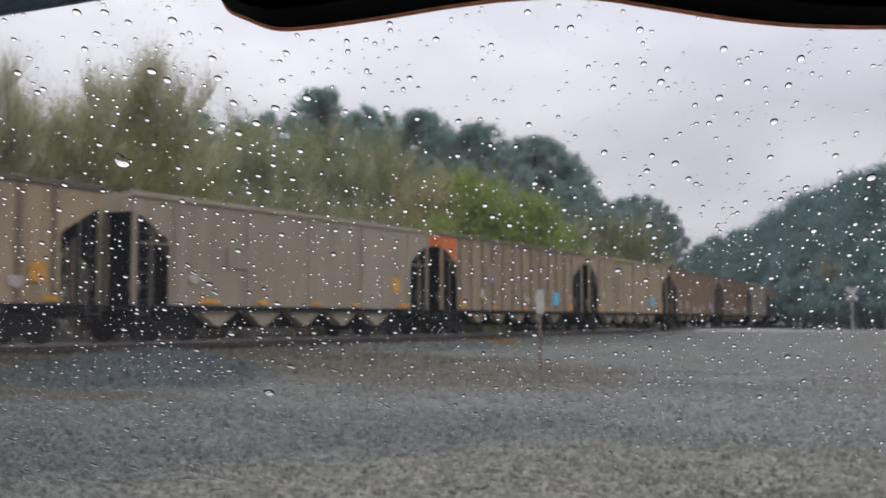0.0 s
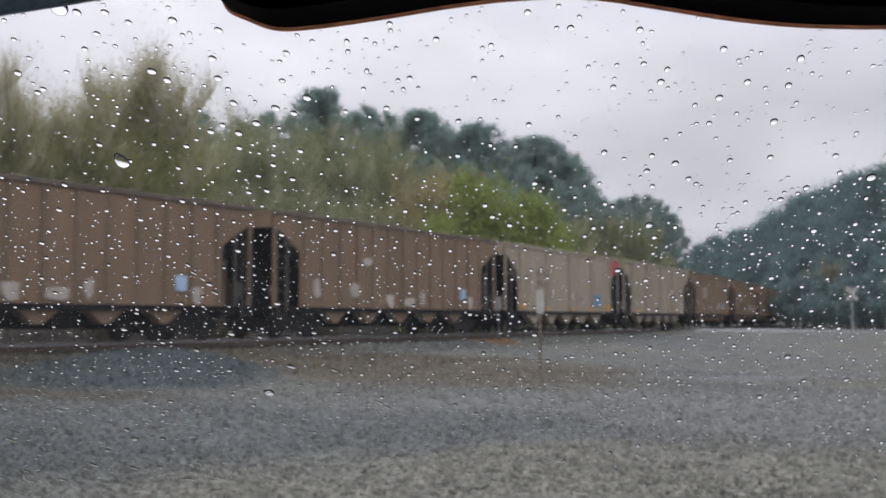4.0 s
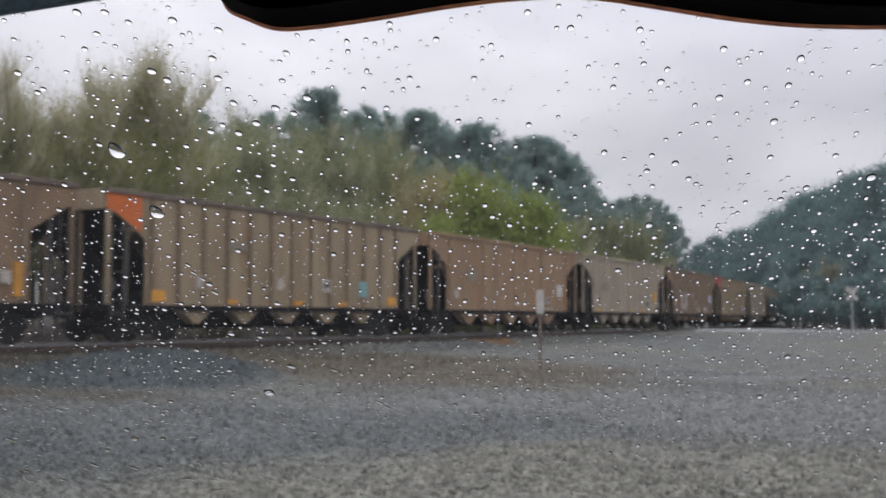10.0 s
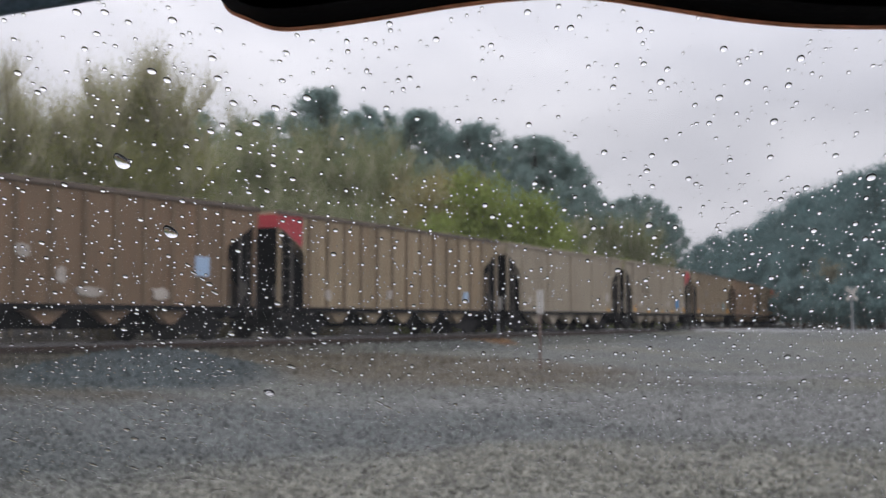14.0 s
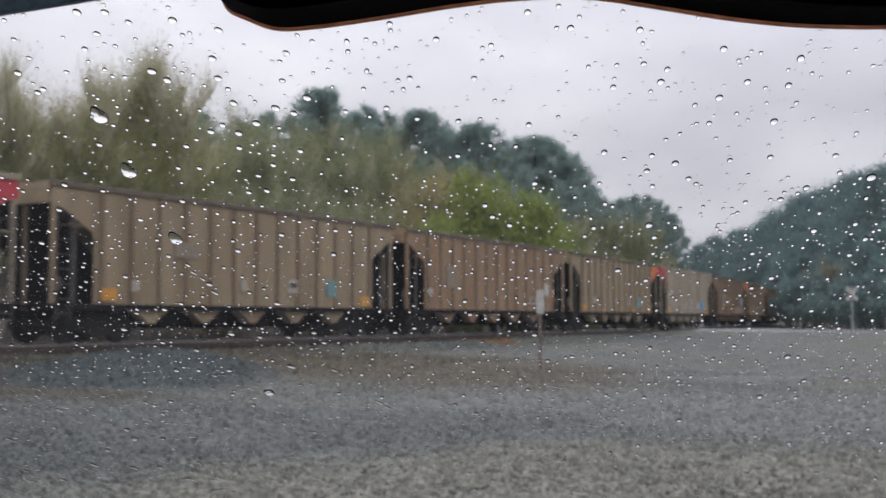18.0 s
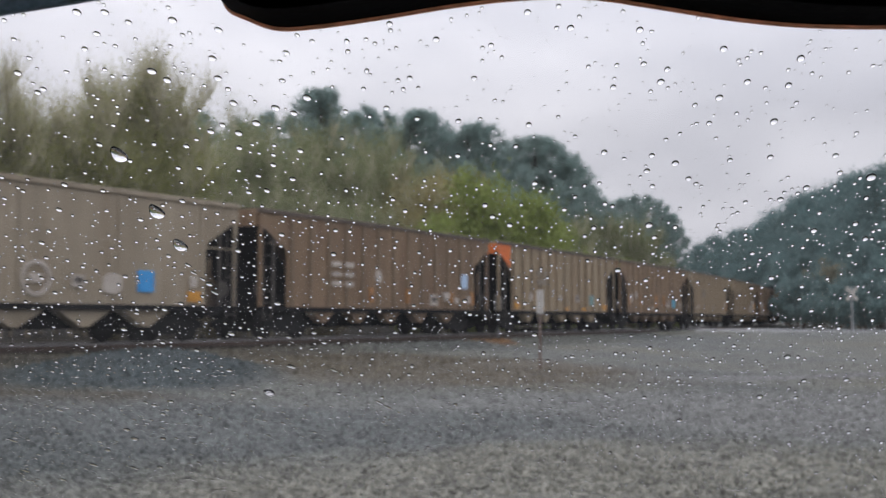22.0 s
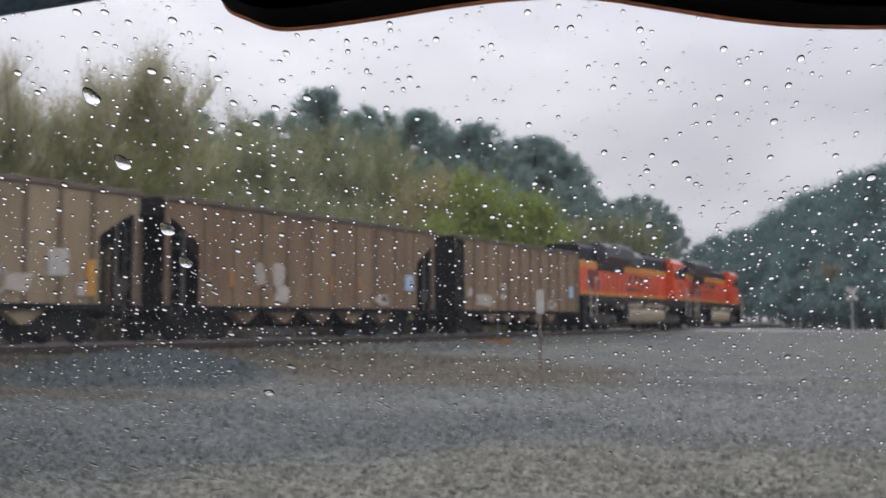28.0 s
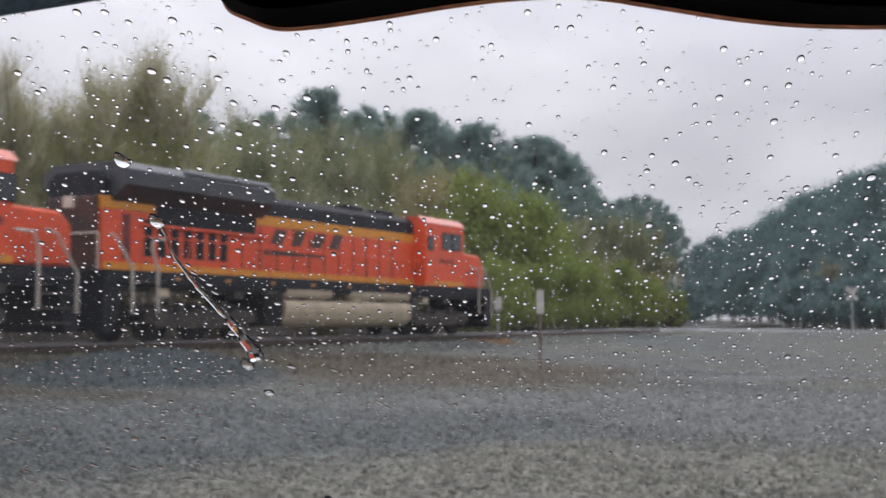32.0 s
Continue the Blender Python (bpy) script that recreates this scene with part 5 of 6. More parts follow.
def scatter(protos, spots, rng):
    """Copies of the prototypes at (x, y, height wanted); the first use of each prototype is itself."""
    used = set()
    for i, (x, y, h) in enumerate(spots):
        ob, hp = protos[i % len(protos)]
        k = h / hp
        if i % len(protos) in used:
            k = k / ob.scale.z
        m = Matrix.LocRotScale((x, y, gz(x, y) - 0.1), Euler((0, 0, rng.uniform(0, 6.28))), (k, k, k))
        if i % len(protos) in used:
            copy_thing(ob, m)
        else:
            used.add(i % len(protos))
            ob.matrix_world = m


def bearing(px, depth):
    return (px - 784) / 1951 * depth


def grow():
    rng = np.random.default_rng(11)
    # young hardwoods along the far side of the track
    spring = [(broadleaf("tall slender hardwood, thinly leafed olive green in early spring", 15, 3.0, 24000, LEAF_OLIVE, rng, 0.75, 2300, 0.06, dense=1.0, reach=1.0, airy=0.88), 15) for _ in range(4)]
    spots = []
    for px, depth, h in ((-230, 50, 15), (-130, 52, 15.5), (-60, 54, 14.6), (0, 55, 14.6), (50, 57, 14.4), (100, 60, 14.6), (150, 58, 14.4), (192, 60, 16.3), (226, 61, 17.5), (262, 60, 17.2), (294, 63, 15.4), (318, 64, 13.2),
                         (-20, 62, 12.6), (60, 66, 12), (130, 67, 12.6), (230, 68, 13.2), (325, 66, 10), (-180, 62, 16), (-330, 48, 16), (-450, 46, 15)):
        spots.append((bearing(px, depth), depth, h))
    scatter(spring, spots, rng)
    thick = [(broadleaf("young hardwood, leafed olive green down to the brush", 10.5, 3.0, 22000, LEAF_OLIVE, rng, 0.6, 1500, 0.06, 0.2, dense=1.1), 10.5) for _ in range(2)]
    scatter(thick, [(bearing(px, d), d, h) for px, d, h in ((-90, 56, 11.0), (-30, 58, 10.6), (20, 57, 10.6), (75, 59, 10.8), (125, 58, 11.0), (170, 61, 11.6), (215, 59, 11.2), (265, 61, 10.8), (310, 62, 10.4), (345, 64, 9.6))], rng)
    mixed = [(broadleaf("hardwood tree with sparse spring-green leaves", 13, 3.2, 17000, LEAF_SPRING, rng, 0.7, 2000, 0.07), 13) for _ in range(3)]
    spots = []
    for px, depth, h in ((370, 66, 11), (420, 74, 12.5), (475, 76, 13.5), (520, 72, 12), (560, 82, 14.5), (610, 78, 13), (655, 86, 15), (690, 82, 13), (390, 86, 14), (450, 90, 15.5), (730, 92, 13), (1075, 118, 12.5), (1110, 124, 12.5), (1150, 128, 11.5), (1180, 134, 9.5), (1040, 108, 11), (1010, 100, 10),
                         (350, 58, 8), (440, 62, 8.5), (520, 64, 8.5), (600, 66, 8.5), (670, 68, 8.5)):
        spots.append((bearing(px, depth), depth, h))
    scatter(mixed, spots, rng)
    rusty = [(broadleaf("yellow-brown budding hardwood thicket tree", 9, 2.6, 13000, LEAF_RUST, rng, 0.5, 1500, 0.07), 9) for _ in range(2)]
    spots = [(bearing(px, d), d, h) for px, d, h in ((715, 74, 9), (755, 76, 11.6), (800, 78, 12.0), (840, 80, 11), (780, 68, 7), (640, 70, 7.5), (560, 66, 7), (480, 62, 6.5), (700, 66, 6.5), (400, 58, 6.5),
                                                     (1050, 92, 6.5), (1110, 98, 6.2), (1160, 106, 6))]
    scatter(rusty, spots, rng)
    # low bright bushes by the line
    bright = [(broadleaf("bright green leafy bush on the bank", 6.5, 2.5, 13000, LEAF_BRIGHT, rng, 0.2, 300, 0.09, 0.1, "bush", 1.5), 6.5) for _ in range(3)]
    spots = [(bearing(px, d), d, h) for px, d, h in ((760, 60, 6.6), (888, 71, 10.4), (915, 72, 9.6), (942, 74, 8.8), (975, 78, 7.8), (1000, 70, 5.2), (1040, 78, 5.5), (1085, 86, 5.6), (1125, 94, 5.2),
                                                     (1160, 102, 4.6), (900, 62, 4.6), (950, 66, 4.6), (850, 58, 4.2), (1190, 112, 4.0), (800, 58, 4.0), (735, 57, 4.0))]
    scatter(bright, spots, rng)
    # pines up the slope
    pines = [(pine("tall pine with a rounded crown, hazed blue-green", 19, 2.5, 10000, rng, None, 0.5, 0.12), 19) for _ in range(4)]
    spots = []
    for px, depth, top in ((358, 95, 193), (418, 105, 206), (470, 110, 191), (515, 112, 196), (550, 118, 152), (580, 119, 150), (566, 117, 146), (625, 122, 190), (650, 124, 180), (682, 118, 193),
                           (725, 112, 190), (743, 113, 184), (762, 114, 192), (790, 118, 212), (828, 116, 212), (846, 117, 208), (864, 118, 214), (900, 120, 249), (925, 112, 234), (948, 110, 230), (972, 111, 234),
                           (995, 113, 250), (1014, 115, 266), (1030, 118, 290), (1050, 122, 322), (1072, 126, 346), (1100, 140, 346), (1125, 143, 340), (1150, 146, 341), (1172, 149, 352), (1190, 152, 375), (1203, 156, 400),
                           (880, 125, 265), (705, 128, 225), (655, 130, 215), (600, 125, 200), (810, 128, 235), (1130, 130, 390), (1060, 126, 380), (1160, 135, 420), (930, 100, 290), (985, 104, 320), (820, 104, 275),
                           (760, 102, 270), (700, 104, 262), (1090, 132, 400), (1010, 108, 330), (870, 106, 300)):
        x = bearing(px, depth)
        z = 1.4 + (565.6 - top) / 1951 * depth * 1.02
        spots.append((x, depth, z - gz(x, depth) + 0.1))
    scatter(pines, spots, rng)
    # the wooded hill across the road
    dark = [(pine("tree on the wooded hillside, hazed bluish green", 15, 4.2, 15000, rng, LEAF_HAZY_WOOD, 0.15, 0.15), 15) for _ in range(3)]
    spots = []
    for px, depth, top in ((1225, 330, 448), (1245, 320, 432), (1270, 300, 418), (1295, 285, 408), (1320, 270, 405), (1345, 255, 395), (1365, 240, 372), (1395, 225, 352), (1425, 210, 340), (1455, 195, 330),
                           (1490, 180, 322), (1525, 165, 305), (1555, 150, 298), (1590, 140, 290), (1640, 130, 280), (1700, 125, 270)):
        x = bearing(px, depth)
        z = 1.4 + (565.6 - top) / 1951 * depth * 1.02
        spots.append((x, depth, z - gz(x, depth) + 0.1))
    for px, depth, h in ((1400, 150, 11), (1440, 140, 12), (1480, 135, 12), (1520, 128, 12), (1560, 120, 12), (1410, 165, 14), (1450, 160, 14), (1500, 150, 14), (1540, 142, 14), (1600, 115, 13), (1650, 110, 13),
                         (1300, 240, 13), (1330, 230, 13), (1390, 205, 14), (1360, 215, 14), (1420, 128, 9), (1470, 115, 8), (1530, 108, 9), (1580, 104, 9), (1395, 180, 13)):
        spots.append((bearing(px, depth), depth, h))
    scatter(dark, spots, rng)
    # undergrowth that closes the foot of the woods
    under = [(broadleaf("low thicket at the edge of the woods, hazed bluish green", 4, 2.4, 3600, LEAF_HAZY_WOOD, rng, 0.2, 300, 0.16, 0.05, "bush", 1.9), 4) for _ in range(2)]
    spots = [(bearing(px, d), d, h) for px, d, h in ((1395, 118, 5), (1425, 112, 5), (1455, 106, 4.5), (1485, 100, 4.5), (1520, 96, 4.5), (1555, 92, 4.5), (1590, 90, 4.5), (1640, 88, 5), (1410, 135, 6), (1440, 128, 6), (1500, 116, 6),
                                                     (1550, 108, 6), (1380, 150, 7), (1600, 100, 6), (1220, 130, 5), (1200, 125, 5), (1240, 300, 9), (1275, 290, 10), (1310, 270, 10), (1340, 250, 10), (1370, 230, 10), (1395, 200, 9))]
    verge = []
    for k in range(26):
        s = -40 + k * 5.2
        x, y, a = on_track(s)
        back = rng.uniform(7, 11)
        verge.append((x - math.cos(a) * back, y + math.sin(a) * back, rng.uniform(2.0, 3.4)))
    scatter(under, spots, rng)
    brush = [(broadleaf("dry brown brush on the bank behind the track", 4, 2.4, 5200, LEAF_DRY, rng, 0.2, 900, 0.12, 0.05, "bush", 1.9), 4) for _ in range(2)]
    scatter(brush, verge, rng)
    pale = [(broadleaf("pale budding tree before the dark wooded hill", 10, 2.8, 3600, LEAF_PALE, rng, 0.4, 800, 0.15), 10)]
    scatter(pale, [(bearing(px, d), d, h) for px, d, h in ((1475, 112, 7.5), (1505, 110, 7.0), (1440, 118, 6.5))], rng)


grow()

# ---- the car's windscreen and what hangs before it ----
RAKE = radians(50)
GLASS_AT = Vector((0.0, 0.6193, 1.4006))
GU, GV = Vector((-1, 0, 0)), Vector((0, -math.sin(RAKE), math.cos(RAKE)))
GN = Vector((0, math.cos(RAKE), math.sin(RAKE)))
GLASS = Matrix((Vector((*GU, 0)), Vector((*GV, 0)), Vector((*GN, 0)), Vector((0, 0, 0, 1)))).transposed()
GLASS.translation = GLASS_AT

WET = -0.00004  # water lies in contact with the pane


def windscreen():
    pane = part("windscreen", box(-0.74, 0.74, -0.32, 0.47, -0.004, 0.0), PANE)
    pane.matrix_world = GLASS
    pane.visible_shadow = False
    tagged(pane, "clear raked car windscreen covered in raindrops", "window", kind="structure")


windscreen()


def drop_mesh(name, length=1.0, contact=70, tail=0.0, n=20, rings=9):
    """A bead of water of radius one on the glass, a cap of a sphere that meets the pane at the contact angle, with an optional narrowing tail above."""
    bm = bmesh.new()
    levels = []
    bulge = math.tan(radians(contact) / 2)
    for k in range(rings):
        a = radians(contact) * (1 - k / rings * 0.93)
        r = math.sin(a) / math.sin(radians(contact))
        z = (math.cos(a) - math.cos(radians(contact))) / math.sin(radians(contact))
        ring = []
        for i in range(n):
            a = 2 * math.pi * i / n
            x, y = math.cos(a), math.sin(a)
            if y > 0:
                x *= 1 - tail * y
                y *= length
            ring.append(bm.verts.new((x * r, y * r, z)))
        levels.append(ring)
    top = bm.verts.new((0, 0, bulge))
    for a, b in zip(levels, levels[1:]):
        for i in range(n):
            bm.faces.new((a[i], a[(i + 1) % n], b[(i + 1) % n], b[i]))
    for i in range(n):
        bm.faces.new((levels[-1][i], levels[-1][(i + 1) % n], top))
    bm.faces.new(levels[0][::-1])
    me = bpy.data.meshes.new(name)
    bm.to_mesh(me)
    bm.free()
    me.shade_smooth()
    me.polygons[len(me.polygons) - 1].use_smooth = False
    me.materials.append(WATER)
    return me


def on_glass(u, v, turn=0, size=1.0, aspect=1.0):
    return GLASS @ Matrix.LocRotScale((u, v, WET), Euler((0, 0, radians(turn))), (size * aspect, size, size))


ROUND = drop_mesh("raindrop", 1.05, 55, 0.05)
FLAT = drop_mesh("raindrop_flat", 1.0, 51, 0.0)
LONG = drop_mesh("raindrop_long", 1.75, 50, 0.2, 24, 11)

# larger drops, zone by zone: across and up the glass in millimetres, radius in hundredths of one
BEADS = {
    "upper_left": [(156, 204, 183), (144, 204, 156), (135, 199, 145), (116, 200, 184), (150, 193, 146), (157, 185, 147), (97, 195, 159), (102, 180, 175), (101, 169, 165), (130, 173, 192), (124, 168, 179), (190, 172, 164), (181, 163, 139), (184, 161, 153), (96, 155, 168), (77, 152, 183), (69, 149, 155), (62, 158, 182), (87, 143, 186), (103, 142, 143), (109, 138, 158), (96, 137, 172), (97, 128, 160), (163, 130, 145), (122, 129, 146), (68, 126, 146), (55, 121, 133), (82, 117, 148), (118, 115, 133), (69, 183, 135)],
    "upper_middle": [(57, 189, 133), (42, 189, 147), (23, 198, 171), (3, 190, 173), (15, 169, 165), (36, 163, 139), (26, 152, 155), (45, 150, 141), (34, 147, 113), (-7, 123, 161), (-14, 169, 151), (-21, 187, 147), (-36, 204, 170), (-49, 207, 143), (-49, 196, 132), (-55, 196, 171), (-85, 195, 185), (-89, 177, 163), (-100, 174, 164), (-98, 167, 193), (-77, 164, 166), (-45, 105, 181), (-40, 142, 172), (-21, 90, 184), (-25, 82, 170), (-34, 76, 188), (-77, 74, 172), (-61, 87, 154), (-81, 91, 153), (-73, 68, 142)],
    "upper_right": [(-126, 158, 196), (-124, 143, 157), (-112, 118, 207), (-120, 108, 165), (-99, 113, 178), (-100, 123, 161), (-77, 125, 190), (-87, 121, 132), (-154, 144, 213), (-157, 122, 176), (-156, 165, 193), (-137, 167, 179), (-158, 180, 203), (-123, 185, 188), (-138, 120, 162), (-103, 103, 151), (-168, 94, 183), (-179, 102, 181), (-188, 123, 176), (-193, 112, 164), (-209, 109, 269), (-151, 92, 153), (-191, 176, 122), (-190, 72, 188), (-210, 77, 187), (-218, 66, 190), (-105, 76, 219), (-109, 67, 174), (-145, 88, 108), (-162, 55, 160)],
    "middle_right": [(-93, 42, 195), (-110, 55, 128), (-213, 54, 177), (-176, 36, 180), (-109, 34, 165), (-37, 35, 148), (-56, 36, 115), (-23, 36, 131), (-9, 28, 149), (-12, 17, 185), (-15, 6, 170), (-45, 15, 151), (-130, 22, 117), (-167, 28, 166), (-194, 29, 166), (-195, 19, 151), (-204, 9, 169), (-167, 1, 154), (-174, 1, 154), (-212, -4, 154), (-223, -6, 172), (-240, 1, 171), (-91, 75, 140), (-52, -12, 208), (-75, -32, 177), (-98, -42, 162), (-61, -36, 179), (-100, -29, 177), (-119, -24, 159), (-140, -15, 157)],
    "middle_left": [(186, 104, 150), (168, 100, 136), (130, 93, 153), (96, 99, 151), (87, 100, 151), (90, 110, 134), (193, 87, 154), (83, 69, 157), (55, 72, 157), (107, 57, 160), (144, 53, 145), (208, 63, 159), (215, 36, 148), (170, 37, 148), (211, 24, 149), (196, 29, 132), (170, 7, 153), (154, 10, 152), (180, -7, 190), (144, 15, 151), (120, -11, 208), (91, 15, 168), (88, -14, 157), (73, -10, 173), (68, -19, 157), (104, -14, 157), (16, -6, 172), (29, 1, 154), (19, 86, 154), (25, 94, 153)],
    "lower_right": [(-167, -22, 158), (-157, -34, 160), (-200, -32, 213), (-190, -46, 145), (-107, -48, 145), (-46, -53, 145), (-51, -64, 184), (-32, -62, 165), (-18, -46, 162), (-123, -58, 182), (-134, -51, 163), (-140, -55, 164), (-147, -51, 163), (-183, -58, 165), (-192, -71, 223), (-214, -72, 186), (-215, -55, 201), (-240, -54, 200), (-122, -72, 167), (-147, -96, 209), (-105, -85, 150), (-112, -100, 172), (-125, -124, 196), (-198, -113, 174), (-221, -121, 196), (-240, -109, 174), (-256, -109, 194), (-267, -105, 173), (-280, -120, 176), (-247, -156, 182)],
    "lower_left": [(7, 47, 146), (15, 40, 131), (27, -10, 156), (105, -67, 332), (166, -76, 168), (142, -26, 159), (127, -69, 148), (116, -80, 150), (63, -68, 148), (48, -49, 163), (41, -34, 160), (18, -41, 179), (32, -49, 163), (20, -49, 163), (37, -72, 167), (88, -42, 162), (157, -45, 180), (144, -45, 162), (126, -45, 162), (177, -80, 169), (170, -85, 150), (173, -89, 152), (196, -116, 233), (178, -116, 194), (199, -106, 192), (186, -149, 181), (216, -129, 177), (90, -41, 162), (-288, -163, 184), (-21, -89, 152)],
}
SMEARS = [(135, 46, 120, 1.8), (133, 40, 106, 2.2), (129, 35, 106, 2.2), (126, 31, 214, 1.0), (124, 24, 139, 2.0), (39, -77, 121, 2.6), (34, -82, 156, 2.2), (64, -45, 134, 2.2), (60, -49, 101, 2.0), (105, -67, 240, 1.6), (274, -118, 163, 2.2), (229, -146, 186, 1.8), (203, -150, 168, 1.8), (236, -85, 140, 1.8), (276, -153, 168, 2.2), (254, -164, 170, 1.8)]


def raindrops():
    rng = random.Random(21)
    placed = []
    for zone, rows in BEADS.items():
        for u, v, r in rows:
            ob = new("raindrop", ROUND if rng.random() < 0.6 else FLAT)
            r = r * 0.9 / 1e5
            slant, aspect = (rng.uniform(22, 44), rng.uniform(1.05, 1.3)) if u > 60 else (rng.uniform(-4, 8), rng.uniform(0.86, 0.98)) if u > -120 else (rng.uniform(-12, 0), rng.uniform(0.86, 1.0))
            ob.matrix_world = on_glass(u / 1000, v / 1000, slant, r * 1.06, aspect)
            tagged(ob, "clear rounded raindrop clinging to the windscreen", "raindrop", group="raindrops")
            placed.append((u / 1000, v / 1000, r))
    # short slanting smears where earlier drops ran
    for u, v, r, stretch in SMEARS:
        ob = new("raindrop", FLAT)
        ob.matrix_world = GLASS @ Matrix.LocRotScale((u / 1000, v / 1000, WET), Euler((0, 0, radians(38 + rng.uniform(-8, 8)))), (r / 1e5 * stretch, r / 1e5 * 0.8, r / 1e5 * 0.8))
        tagged(ob, "slanting smeared raindrop on the windscreen", "raindrop", group="smeared raindrops")
        placed.append((u / 1000, v / 1000, r / 1e5))
    # the fine spatter between them
    verts, faces = [], []
    n = 8
    made = 0
    while made < 5800:
        u, v = rng.uniform(-0.32, 0.32), rng.uniform(-0.2, 0.225)
        keep = 0.45 if v > 0.105 else (1.0 if v > -0.116 else 0.7)
        if rng.random() > keep:
            continue
        r = 0.00044 + 0.00085 * rng.random() ** 2.2 + (0.0003 if rng.random() < 0.06 else 0)
        if any((u - a) ** 2 + (v - b) ** 2 < (r + c) ** 2 * 1.3 for a, b, c in placed):
            continue
        placed.append((u, v, r))
        made += 1
        sx, sy, tilt = rng.uniform(0.9, 1.05), rng.uniform(1.0, 1.25), rng.uniform(-0.2, 0.3)
        if u > 0.06:
            sx, sy, tilt = rng.uniform(1.05, 1.3), rng.uniform(0.9, 1.15), rng.uniform(0.2, 0.75)
        if u > 0.06 and v < -0.05:
            sx, sy, tilt = rng.uniform(1.2, 1.9), rng.uniform(0.6, 0.9), rng.uniform(0.2, 0.9)
        h = r * (rng.uniform(0.47, 0.55) if v > 0.09 else rng.uniform(0.54, 0.64) if v > -0.044 or u < 0.06 else rng.uniform(0.4, 0.5))
        base = len(verts)
        edge = 2 * math.atan(h / r)
        for f in (1.0, 0.76, 0.5, 0.24):
            rr = math.sin(edge * f) / math.sin(edge)
            z = r * (math.cos(edge * f) - math.cos(edge)) / math.sin(edge)
            for i in range(n):
                a = 2 * math.pi * i / n
                x, y = math.cos(a) * rr * sx * r, math.sin(a) * rr * sy * r
                verts.append((u + x * math.cos(tilt) - y * math.sin(tilt), v + x * math.sin(tilt) + y * math.cos(tilt), WET + z))
        verts.append((u, v, WET + h))
        faces.append(tuple(base + i for i in range(n))[::-1])
        for k in (0, 1, 2):
            for i in range(n):
                j = (i + 1) % n
                faces.append((base + k * n + i, base + k * n + j, base + (k + 1) * n + j, base + (k + 1) * n + i))
        for i in range(n):
            faces.append((base + 3 * n + i, base + 3 * n + (i + 1) % n, base + 4 * n))
    me = bpy.data.meshes.new("rain_spatter")
    me.from_pydata(verts, [], faces)
    me.shade_smooth()
    for p in me.polygons:
        if len(p.vertices) == n:
            p.use_smooth = False
    me.materials.append(WATER)
    ob = tagged(new("rain_spatter", me), "fine spatter of tiny raindrops on the windscreen", "raindrops", kind="stuff")
    ob.matrix_world = GLASS


raindrops()

